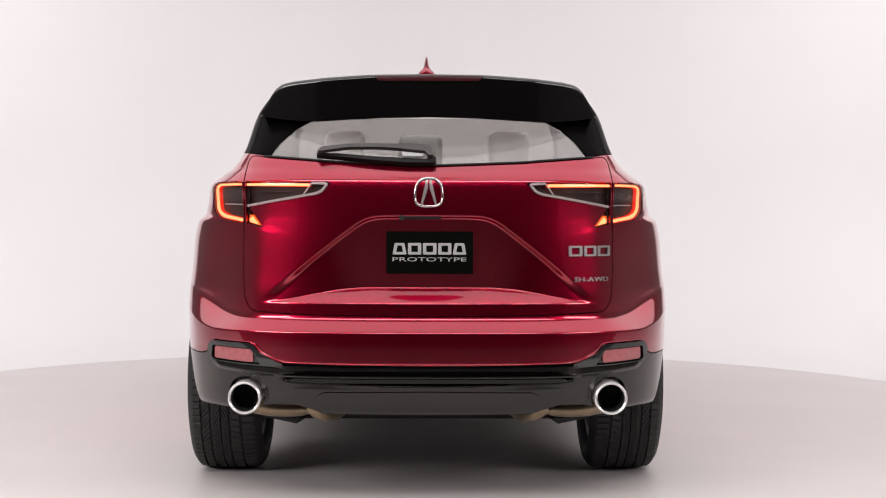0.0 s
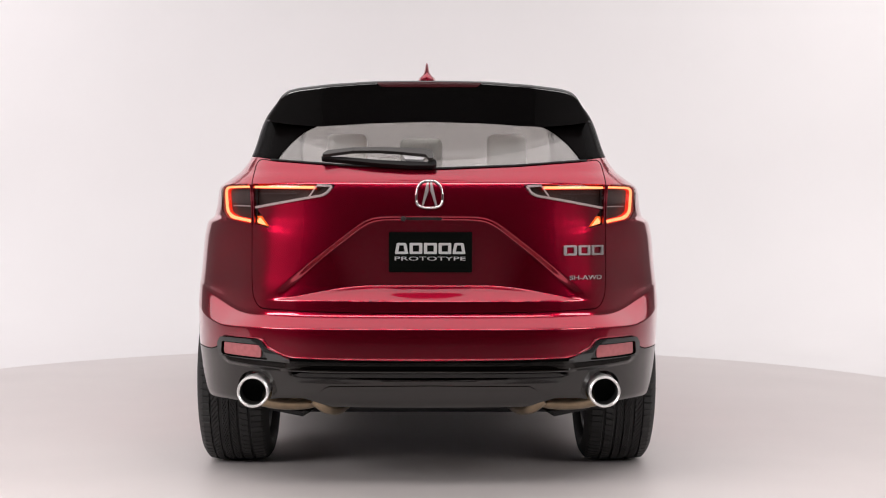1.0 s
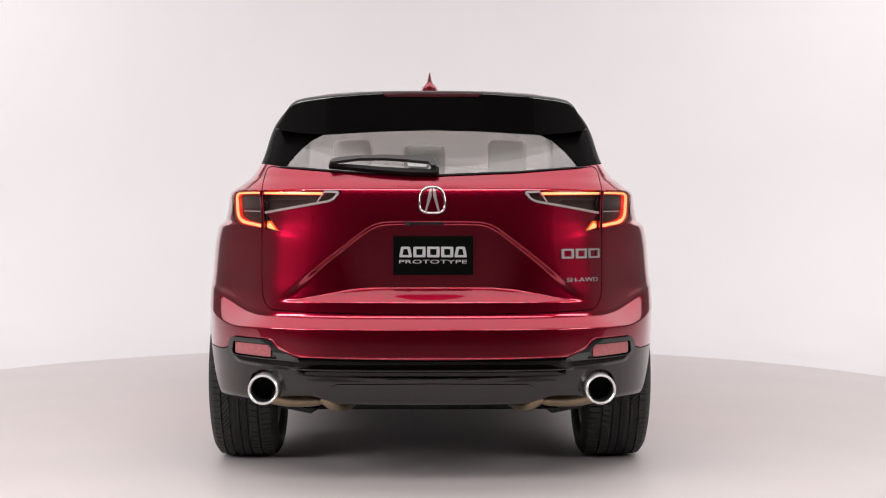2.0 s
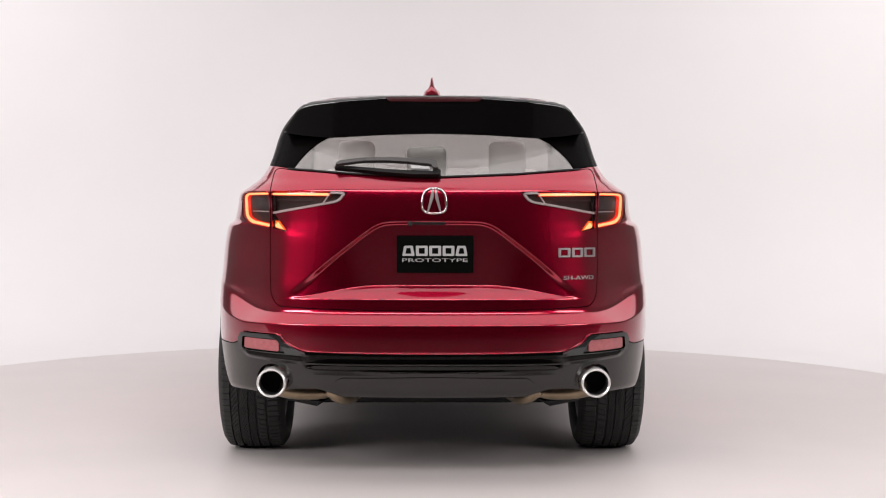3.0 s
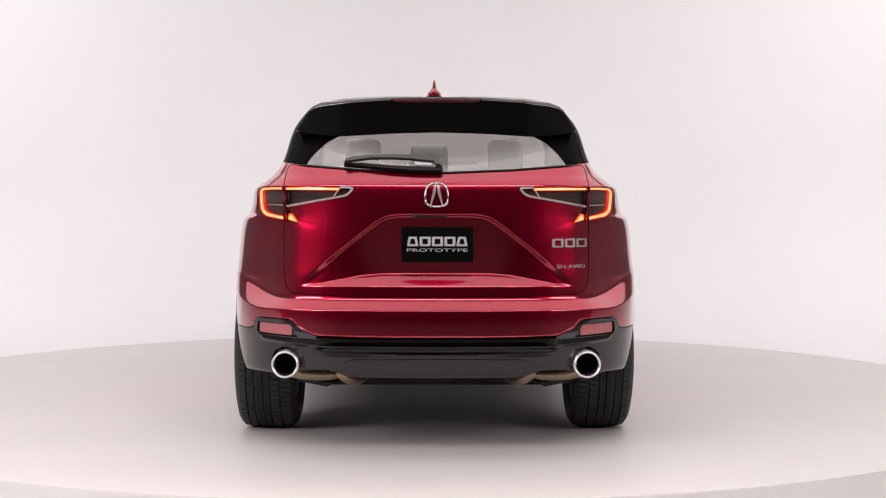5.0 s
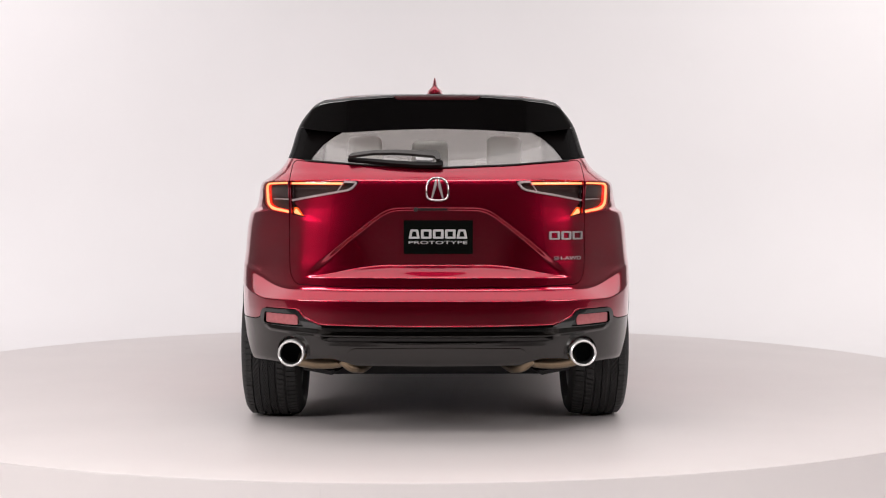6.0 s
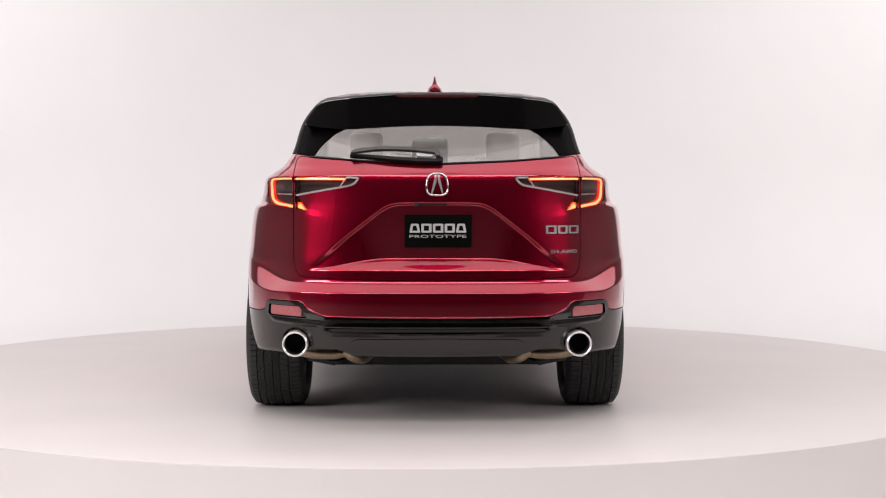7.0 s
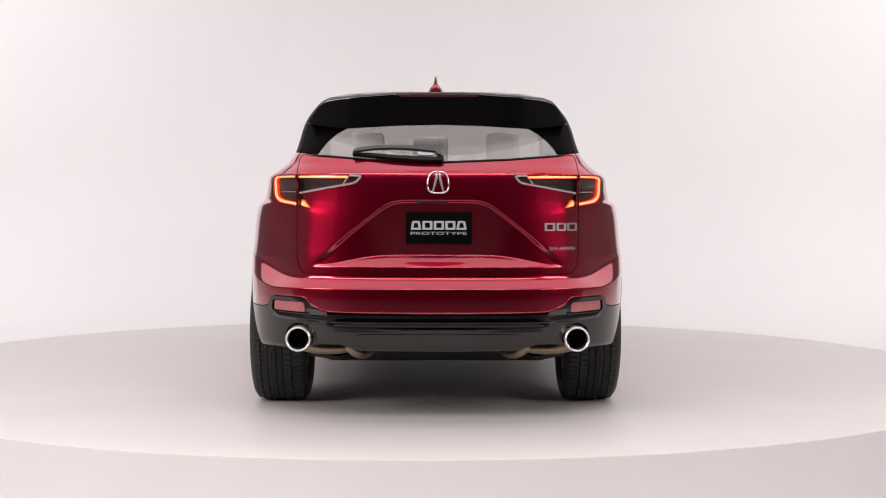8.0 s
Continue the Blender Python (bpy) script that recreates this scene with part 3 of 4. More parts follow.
# red reflectors in black bezels
for mir in (False, True):
    REF = rounded([(0.624, 0.580), (0.775, 0.583), (0.777, 0.539), (0.624, 0.534)], 0.008)
    BEZ = rounded([(0.622, 0.602), (0.787, 0.603), (0.802, 0.576), (0.796, 0.533), (0.749, 0.5235), (0.59, 0.5205), (0.512, 0.523), (0.512, 0.5355), (0.528, 0.5385), (0.600, 0.573)], 0.008)
    BIN = rounded([(0.632, 0.586), (0.779, 0.587), (0.784, 0.540), (0.765, 0.533), (0.594, 0.529), (0.602, 0.545)], 0.008)
    bz = panel("reflector_bezel", BEZ, BLACK, car, "gloss black bezel", off=0.012, thick=0.02, holes=[BIN], mirror=mir, du=0.008, dv=0.008)
    panel("reflector", REF, REFLECTOR, bz, "red reflector", off=0.005, thick=0.006, mirror=mir, du=0.01, dv=0.01)

# greenhouse
clear = rounded(sym([(0, 1.50), (0.40, 1.49), (0.424, 1.412), (0.482, 1.381), (0.534, 1.331), (0.578, 1.2705), (0.33, 1.2505), (0, 1.2365)]), 0.03)
rear_window = panel("rear_window", clear, GLASS, car, "tinted rear window", thick=0.004, du=0.02, dv=0.02)
frit_o = [(0.41, 1.49), (0.622, 1.47), (0.648, 1.40), (0.668, 1.320), (0.674, 1.289), (0.5795, 1.2715), (0.5355, 1.332), (0.4835, 1.3825), (0.4255, 1.4135)]
for mir in (False, True):
    panel("window_border", frit_o, PILLAR, rear_window, "gloss black window border", mirror=mir, thick=0.006, du=0.015, dv=0.015)
panel("roof", [(-3.0, 1.578), (3.0, 1.578), (3.0, 1.604), (-3.0, 1.604)], RED, car, space="s", du=0.05, dv=0.004)
# glass roof out of view, sized to let light down onto the seats
panel("glass_roof", [(-3.0, 1.6045), (3.0, 1.6045), (3.0, 1.6445), (-3.0, 1.6445)], WINDOW, car, "panoramic glass roof", space="s", du=0.05, dv=0.003)


def side_s(y, z):
    y1 = REAR(z) + BEND(z)
    y2 = NOSE(z) - NBEND(z)
    return 1 + (y - y1) / (y2 - y1)


def arch(yc, r):
    return [(float(side_s(yc - r * np.cos(a), TR + r * np.sin(a))), TR + r * np.sin(a)) for a in np.linspace(0.0, np.pi, 31)]


for mir in (False, True):
    r0, r1 = arch(AX, 0.40), arch(AF, 0.40)
    rear_arch = [(a, z) for a, z in r0 if a > 1.0]
    side = [(1.0, 0.545), (1.0, 0.52)] + [(max(a, 1.0), z) for a, z in r0 if z > 0.53 or a > 1.1] + [(float(side_s(1.5, 0.27)), 0.27), (float(side_s(3.3, 0.27)), 0.27)] + [p for p in r1] + [(float(side_s(4.19, 0.30)), 0.30), (2.1, 0.27), (3.0, 0.27), (3.0, 1.072), (2.0, 1.085), (1.0, 1.288)]
    panel("side_panel", side, RED, car, space="s", mirror=mir, du=0.025, dv=0.02)
    flare_o = [(float(a), z) for a, z in arch(AX, 0.452)]
    fl = [p for p in flare_o if p[0] > 0.985]
    flare = fl + [p for p in reversed(r0) if p[0] > 0.985]
    panel("arch_trim", flare, VALANCE, car, "dark plastic wheel arch trim", space="s", off=0.008, mirror=mir, du=0.02, dv=0.02)
    panel("arch_trim", arch(AF, 0.452) + list(reversed(r1)), VALANCE, car, "dark plastic wheel arch trim", space="s", off=0.008, mirror=mir, du=0.02, dv=0.02)
    pil = to_s(dense([(0.676, 1.291), (0.670, 1.321), (0.650, 1.401), (0.624, 1.471), (0.583, 1.535), (0.54, 1.5775)], 0.02, False))
    panel("pillar", pil + [(2.0, 1.5775), (2.0, 1.538), (1.12, 1.538), (1.14, 1.291)], PILLAR, car, "black rear pillar", space="s", mirror=mir, du=0.03, dv=0.02)
    panel("side_window", [(1.15, 1.288), (1.45, 1.21), (1.99, 1.10), (1.99, 1.535), (1.13, 1.535)], PRIVACY, car, "dark side window", space="s", mirror=mir, du=0.04, thick=0.005)
    panel("windscreen", [(2.02, 1.09), (3.0, 1.09), (3.0, 1.54), (2.02, 1.54)], SCREEN, car, "windscreen", space="s", mirror=mir, du=0.04, thick=0.005)

    hs = -1 if mir else 1
    tube("window_trim", [tuple(skin(hs * 1.035, z, 0.002)) for z in np.linspace(1.295, 1.50, 7)], 0.0045, BADGE, car, "thin satin window trim", 8)
    hw = float(HALF(0.985))
    tube("door_handle", [(hs * (hw - 0.005), 1.28, 0.978), (hs * (hw + 0.060), 1.33, 0.984), (hs * (hw + 0.066), 1.45, 0.986), (hs * (hw - 0.005), 1.52, 0.984)], 0.014, BLACK, car, "dark door handle", 10)

# spoiler: a wedge whose rear face looks down, with a rounded upper edge
SP_TOP = [(0, 1.574), (0.215, 1.572), (0.39, 1.562), (0.500, 1.552), (0.545, 1.543), (0.572, 1.522), (0.590, 1.495), (0.612, 1.461), (0.634, 1.431)]
SP_LOW = [(0.622, 1.425), (0.54, 1.412), (0.42, 1.401), (0.20, 1.412), (0, 1.417)]
sp_loop = dense(rounded(sym(SP_TOP + SP_LOW), 0.02), 0.007)
rings = [grow(sp_loop, -d) for d in (0.001, 0.003, 0.006, 0.010, 0.015)]
V, F = tri(sp_loop, (), 0.010, 0.008, creases=[r + [r[0]] for r in rings])
T = V[F]
area = (T[:, 1, 0] - T[:, 0, 0]) * (T[:, 2, 1] - T[:, 0, 1]) - (T[:, 2, 0] - T[:, 0, 0]) * (T[:, 1, 1] - T[:, 0, 1])
F = np.where((area > 0)[:, None], F, F[:, ::-1])
edge = np.array([p for p in dense(sp_loop, 0.003) if p[1] > 1.428 or abs(p[0]) > 0.625])


def spoiler_y(x, z):
    x, z = np.asarray(x, float), np.asarray(z, float)
    d = np.min(np.hypot(x[:, None] - edge[None, :, 0], z[:, None] - edge[None, :, 1]), 1)
    u = np.clip(d / 0.015, 0.02, 1)
    return 0.215 + 0.06 * np.maximum(1.575 - z, 0) + 0.15 * (np.abs(x) / 0.64) ** 2.6 + 0.018 * (1 - np.sqrt(1 - (1 - u) ** 2))


def spoiler_n(x, z, e=0.0015):
    n = np.stack([(spoiler_y(x + e, z) - spoiler_y(x - e, z)) / (2 * e), np.full(len(x), -1.0), (spoiler_y(x, z + e) - spoiler_y(x, z - e)) / (2 * e)], -1)
    return n / np.linalg.norm(n, axis=1, keepdims=True)


P = np.stack([V[:, 0], spoiler_y(V[:, 0], V[:, 1]), V[:, 1]], -1)
Q = np.stack([V[:, 0] * 0.99, np.full(len(V), 0.86), 1.455 + (V[:, 1] - 1.41) * 0.95], -1)
spoiler = solid("spoiler", P, Q, F, BLACK, car, "gloss black roof spoiler", 60, spoiler_n(V[:, 0], V[:, 1]))
V, F = tri(dense(rounded(sym([(0, 1.568), (0.200, 1.566), (0.182, 1.549), (0, 1.548)]), 0.006), 0.01), (), 0.01, 0.006)
T = V[F]
area = (T[:, 1, 0] - T[:, 0, 0]) * (T[:, 2, 1] - T[:, 0, 1]) - (T[:, 2, 0] - T[:, 0, 0]) * (T[:, 1, 1] - T[:, 0, 1])
F = np.where((area > 0)[:, None], F, F[:, ::-1])
P = np.stack([V[:, 0], spoiler_y(V[:, 0], V[:, 1]) - 0.004, V[:, 1]], -1)
solid("brake_light", P, P + np.array((0, 0.012, 0)), F, BRAKE, spoiler, "dark red high brake light", 50)

# roof fin: a blade, sharp at the rear, on a flared foot
V, F = [], []
fin = [(0.040, -0.02), (0.035, -0.002), (0.024, 0.007), (0.0165, 0.015), (0.012, 0.025), (0.0095, 0.036), (0.007, 0.047), (0.0045, 0.056), (0.002, 0.059)]
for hw, h in fin:
    y0, y1 = 0.80 + max(h, 0) * 0.35, 1.00 - max(h, 0) * 2.2
    for u in np.linspace(0, 2, 25)[:-1]:
        t, side = (u, 1) if u < 1 else (2 - u, -1)
        V.append((side * hw * math.sin(math.pi * t ** 0.75) ** 0.8 if 0 < t < 1 else 0.0, y0 + (y1 - y0) * t, 1.638 + h))
V = [(x - 0.007, y, z) for x, y, z in V]
n = len(fin)
for j in range(n - 1):
    F += [(j * 24 + i, j * 24 + (i + 1) % 24, (j + 1) * 24 + (i + 1) % 24, (j + 1) * 24 + i) for i in range(24)]
F.append(tuple((n - 1) * 24 + i for i in range(24)))
link("roof_fin", V, F, RED, car, "red roof fin", True, 50)


# ---- tail lamps ----
def strip(name, pts, w, mat, parent, label, off, mirror, thick=0.006):
    """A flat bar of constant width along a line in x and z on the body."""
    A = np.array(pts, float)
    d = np.gradient(A, axis=0)
    d /= np.linalg.norm(d, axis=1, keepdims=True)
    nrm = np.stack([-d[:, 1], d[:, 0]], -1)
    loop = [tuple(p) for p in A + nrm * w / 2] + [tuple(p) for p in (A - nrm * w / 2)[::-1]]
    return panel(name, loop, mat, parent, label, off=off, thick=thick, mirror=mirror, du=0.01, dv=0.004)


def bend(pts, r=0.02, k=5):
    """An open line with its inner corners rounded."""
    out = [pts[0]]
    for p0, p, p2 in zip(pts, pts[1:], pts[2:]):
        p0, p, p2 = (np.array(q, float) for q in (p0, p, p2))
        u, v = p0 - p, p2 - p
        a = p + u / np.linalg.norm(u) * min(r, 0.45 * np.linalg.norm(u))
        b = p + v / np.linalg.norm(v) * min(r, 0.45 * np.linalg.norm(v))
        out += [tuple((1 - t) ** 2 * a + 2 * t * (1 - t) * p + t * t * b) for t in np.linspace(0, 1, k)]
    out.append(pts[-1])
    return dense(out, 0.012, False)


strip("window_seal", dense([(0.60, 1.2735), (0.33, 1.2508), (0.0, 1.2372), (-0.33, 1.2508), (-0.60, 1.2735)], 0.02, False), 0.0045, INSIDE, rear_window, "black joint strip", 0.003, False, 0.005)
for mir in (False, True):
    o = tagged(new("outer_tail_lamp"), "outer tail lamp with glowing light bar")
    o.parent = car
    panel("housing", grow(OUTER, 0.004), LAMP_IN, o, "dark lamp housing", off=-0.028, thick=0.004, mirror=mir, du=0.012, dv=0.012)
    C = bend([(0.682, 1.172), (0.797, 1.171), (0.797, 1.077), (0.778, 1.058), (0.682, 1.040)], 0.024)
    strip("light_guide", C, 0.0140, GLOW, o, "red glowing light guide", -0.012, mir, 0.012)
    strip("light_core", C, 0.0095, CORE, o, "orange light bar", -0.008, mir, 0.006)
    strip("red_rim", bend([(0.700, 1.1795), (0.806, 1.1785), (0.8065, 1.074), (0.784, 1.0505), (0.70, 1.0325)], 0.020), 0.0045, DARKRED, o, "dark red rim", -0.003, mir, 0.008)
    strip("chrome_strip", dense([(0.688, 1.0965), (0.772, 1.098)], 0.01, False), 0.004, SATIN, o, "chrome strip", -0.014, mir)
    panel("inner_reflector", rounded([(0.690, 1.158), (0.778, 1.157), (0.782, 1.108), (0.690, 1.104)], 0.008), LAMP_GREY, o, "grey ribbed reflector", off=-0.02, thick=0.006, mirror=mir)
    panel("lens", grow(OUTER, -0.0015), LENS, o, "smoked clear lens", off=0.0015, thick=0.003, mirror=mir, du=0.012, dv=0.012)
    o = tagged(new("inner_tail_lamp"), "inner tail lamp with glowing light bar")
    o.parent = car
    panel("housing", grow(INNER, 0.004), LAMP_IN, o, "dark lamp housing", off=-0.028, thick=0.004, mirror=mir, du=0.012, dv=0.01)
    strip("light_guide", dense([(0.664, 1.1705), (0.424, 1.1690)], 0.012, False), 0.0130, GLOW, o, "red glowing light guide", -0.010, mir, 0.012)
    strip("light_core", dense([(0.664, 1.1700), (0.428, 1.1685)], 0.012, False), 0.0095, CORE, o, "orange light bar", -0.006, mir, 0.006)
    strip("chrome_trim", bend([(0.664, 1.0925), (0.640, 1.0965), (0.402, 1.1375), (0.382, 1.1465), (0.360, 1.1735), (0.418, 1.1765)], 0.010), 0.0085, SATIN, o, "chrome trim line", -0.004, mir, 0.01)
    strip("chrome_strip", dense([(0.420, 1.1750), (0.448, 1.1350)], 0.01, False), 0.0045, SATIN, o, "chrome strip", -0.008, mir)
    strip("fine_strip", dense([(0.655, 1.1425), (0.50, 1.1445)], 0.01, False), 0.0035, LAMP_GREY, o, "thin grey strip", -0.014, mir)
    panel("indicator", rounded([(0.664, 1.060), (0.648, 1.061), (0.611, 1.0235), (0.664, 1.0355)], 0.004), AMBER, o, "orange glowing indicator", off=-0.012, thick=0.008, mirror=mir, du=0.008, dv=0.006)
    panel("indicator_core", rounded([(0.661, 1.041), (0.649, 1.056), (0.620, 1.0268), (0.656, 1.0350)], 0.004), CORE, o, "bright yellow bulb glow", off=-0.009, thick=0.003, mirror=mir, du=0.008, dv=0.006)
    panel("lens", grow(INNER, -0.0015), LENS, o, "smoked clear lens", off=0.0015, thick=0.003, mirror=mir, du=0.012, dv=0.01)

# ---- tailgate fittings ----
plate = box("number_plate", (0.308, 0.006, 0.150), (0.004, 0.0715, 0.928), PLATE, car, "black show plate with silver lettering", 0.002, (4.6, 0, 0))


def lettering(name, word, x0, x1, z0, z1, mat, parent, label, place):
    """Raised lettering in the built-in font, fitted to a box; place maps x and z to the surface."""
    cu = bpy.data.curves.new(name, "FONT")
    cu.body, cu.extrude = word, 0.02
    ob = new(name, cu)
    me = bpy.data.meshes.new_from_object(ob.evaluated_get(bpy.context.evaluated_depsgraph_get()))
    bpy.data.objects.remove(ob)
    co = np.array([tuple(v.co) for v in me.vertices])
    lo, hi = co.min(0), co.max(0)
    u = x0 + (co[:, 0] - lo[0]) / (hi[0] - lo[0]) * (x1 - x0)
    v = z0 + (co[:, 1] - lo[1]) / (hi[1] - lo[1]) * (z1 - z0)
    P = place(u, v, (co[:, 2] > 0) * 1.0)
    for vert, p in zip(me.vertices, P):
        vert.co = p
    bm = bmesh.new()
    bm.from_mesh(me)
    bm.verts.ensure_lookup_table()
    left = set(range(len(bm.verts)))
    while left:
        todo, seen = [min(left)], set()
        while todo:
            i = todo.pop()
            if i not in seen:
                seen.add(i)
                todo += [e.other_vert(bm.verts[i]).index for e in bm.verts[i].link_edges]
        left -= seen
        ids = sorted(seen)
        at = {i: k for k, i in enumerate(ids)}
        faces = [[at[v.index] for v in f.verts] for f in bm.faces if f.verts[0].index in seen]
        link(name, [bm.verts[i].co.copy() for i in ids], faces, mat, parent, label, False)
    bm.free()


def flat(u, v, d):
    """The plate's face, which leans a little."""
    return np.stack([u, 0.0682 + (0.928 - v) * 0.081 - 0.002 * d, v], -1)


def curved(u, v, d):
    return on_rear(u, v, 0.002) + (on_rear(u, v, 0.006) - on_rear(u, v, 0.002)) * d[:, None]


lettering("letter", "PROTOTYPE", -0.128, 0.134, 0.8975, 0.9115, LETTER, plate, "small silver letter", flat)
lettering("badge_letter", "SH-AWD", 0.522, 0.652, 0.8240, 0.8405, BADGE, tailgate, "small chrome letter", curved)
# maker's word as five plain outlined blocks
for a, b, lean in ((-0.128, -0.078, 0.008), (-0.073, -0.026, 0.0), (-0.020, 0.028, 0.0), (0.034, 0.081, 0.0), (0.085, 0.134, 0.008)):
    o_ = [(a, 0.9215), (b, 0.9215), (b - lean, 0.9625), (a + lean, 0.9625)]
    i_ = [(a + 0.012 + 0.1 * lean, 0.9305), (b - 0.012 - 0.1 * lean, 0.9305), (b - 0.0115 - 0.75 * lean, 0.9535), (a + 0.0115 + 0.75 * lean, 0.9535)]
    V, F = tri(dense(rounded(o_, 0.004, 2), 0.02), [dense(i_, 0.02)], 0.02, 0.02)
    u, v = V[:, 0], V[:, 1]
    F = np.array([f if np.cross(*(V[f[1:]] - V[f[0]])) > 0 else f[::-1] for f in F])
    solid("block", flat(u, v, 1.0), flat(u, v, 0.0), F, LETTER, plate, "plain silver block", 30)
# model badge as three plain chrome blocks
for a, b in ((0.500, 0.549), (0.556, 0.602), (0.608, 0.661)):
    o_ = [(a, 0.953), (b, 0.953), (b, 0.915), (a, 0.915)]
    i_ = [(a + 0.010, 0.9455), (b - 0.010, 0.9455), (b - 0.010, 0.9225), (a + 0.010, 0.9225)]
    panel("badge", rounded(o_, 0.006), BADGE, tailgate, "plain chrome badge", off=0.007, thick=0.006, holes=[i_], du=0.006, dv=0.006)


def oval(hx, hz, p=3.0, k=48):
    return [(hx * np.sign(np.cos(a)) * abs(np.cos(a)) ** (2 / p), hz * np.sign(np.sin(a)) * abs(np.sin(a)) ** (2 / p)) for a in np.linspace(0, 2 * np.pi, k + 1)[:-1]]


emblem = tagged(new("emblem"), "chrome oval emblem ring")
emblem.parent = car
EMZ = 1.1405
ring = [(x * (1 - 0.10 * z / 0.05), EMZ + z) for x, z in oval(0.048, 0.0485)]
tube_pts = [tuple(on_rear(np.array([x]), np.array([z]), 0.005)[0]) for x, z in ring]
V, F = [], []
for i, p in enumerate(tube_pts):
    d = Vector(tube_pts[(i + 1) % 48]) - Vector(tube_pts[i - 1])
    d.normalize()
    u = d.cross(Vector((0, -1, 0))).normalized()
    w = u.cross(d)
    for j in range(10):
        a = 2 * np.pi * j / 10
        V.append(Vector(p) + u * 0.0048 * np.cos(a) + w * 0.006 * np.sin(a))
for i in range(48):
    F += [(i * 10 + j, i * 10 + (j + 1) % 10, ((i + 1) % 48) * 10 + (j + 1) % 10, ((i + 1) % 48) * 10 + j) for j in range(10)]
link("emblem_ring", V, F, CHROME, emblem)
for sx in (-1, 1):
    loop = [(sx * 0.003, EMZ + 0.045), (sx * 0.0105, EMZ + 0.041), (sx * 0.0285, EMZ - 0.041), (sx * 0.0215, EMZ - 0.041), (sx * 0.003, EMZ + 0.016)]
    loop = loop if sx > 0 else loop[::-1]
    panel("emblem_bar", loop, BADGE, emblem, "satin chrome bar", off=0.008, thick=0.008, du=0.005, dv=0.005)
panel("latch_strip", rounded([(-0.105, 1.0485), (0.045, 1.0485), (0.045, 1.0565), (-0.105, 1.0565)], 0.003), INSIDE, tailgate, "dark latch strip", off=0.003, thick=0.006, du=0.006, dv=0.0012)
lathe("camera_eye", [(0.001, -0.010), (0.006, -0.010), (0.010, -0.004), (0.010, 0.02)], (-0.096, 0.058, 1.0515), "y", RUBBER, tailgate, "small black reversing camera", 20)

# wiper
wiper = tagged(new("rear_wiper"), "black rear wiper at rest")
wiper.parent = car


def glass_at(x, z, off):
    return tuple(on_rear(np.array([x]), np.array([z]), off)[0])


tube("wiper_hub", [glass_at(0.010, 1.246, 0.0), glass_at(0.010, 1.244, 0.024)], 0.017, WIPER, wiper, "", 20)
arm = [(-0.399, 1.262), (-0.382, 1.277), (-0.287, 1.288), (-0.192, 1.290), (-0.103, 1.287), (-0.014, 1.286), (0.014, 1.274), (0.016, 1.248), (-0.002, 1.246), (-0.012, 1.262), (-0.103, 1.271), (-0.192, 1.276), (-0.287, 1.275), (-0.385, 1.262)]
panel("wiper_arm", rounded(arm, 0.012), GREY_PLASTIC, wiper, "dark grey plastic wiper arm", off=0.040, thick=0.014, du=0.01, dv=0.006)
blade = [(-0.402, 1.268), (-0.33, 1.266), (-0.24, 1.259), (-0.19, 1.2545), (-0.096, 1.2500), (-0.02, 1.246), (0.020, 1.246), (0.020, 1.233), (-0.076, 1.2330), (-0.20, 1.242), (-0.30, 1.252), (-0.402, 1.261)]
panel("wiper_blade", rounded(blade, 0.006), WIPER, wiper, "black rubber wiper blade", off=0.022, thick=0.018, du=0.01, dv=0.005)
strip("arm_seam", dense([(-0.284, 1.2875), (-0.284, 1.2755)], 0.01, False), 0.002, INSIDE, wiper, "thin dark seam", 0.0408, False, 0.002)
# pale patch paints in the bright glint between arm and blade
panel("arm_glint", rounded([(-0.098, 1.2655), (-0.06, 1.262), (-0.018, 1.258), (-0.022, 1.249), (-0.092, 1.251)], 0.004), LETTER, wiper, "pale patch standing in for the glint under the arm", off=0.030, thick=0.012, du=0.01, dv=0.005)

# ---- running gear ----
def tyre_mesh():
    """A tyre about the x axis with ribs, grooves and slanted cuts."""
    cols = [(-0.118, 0.252), (-0.140, 0.285), (-0.146, 0.310), (-0.140, 0.336), (-0.128, 0.354), (-0.119, 0.3635)]
    xs = np.linspace(-0.1125, 0.1125, 76)
    tread = [(x, TR - 0.0075 * abs(x / 0.1125) ** 3) for x in xs]
    allc = cols + tread + [(-x, r) for x, r in reversed(cols)]
    grooves = ((0.087, 0.0030), (0.047, 0.0075), (0.008, 0.0030), (-0.027, 0.0045), (-0.071, 0.0050))
    k, verts, faces = 480, [], []
    for x, r in allc:
        deep = any(abs(x - g) <= h for g, h in grooves)
        if x > 0.088 or x < -0.072:
            every, lean = 6, 0
        elif x > 0.05:
            every, lean = 5, 300
        elif x > -0.025:
            every, lean = 5, 480
        else:
            every, lean = 6, 60
        for i in range(k):
            rr = r
            if abs(x) < 0.121:
                rr -= 0.009 if deep else 0.006 if (i + int(abs(x - 0.008) * lean)) % every == 0 else 0
            a = 2 * np.pi * i / k
            verts.append((x, rr * np.cos(a), rr * np.sin(a)))
    for j in range(len(allc) - 1):
        faces += [(j * k + i, j * k + (i + 1) % k, (j + 1) * k + (i + 1) % k, (j + 1) * k + i) for i in range(k)]
    return verts, faces


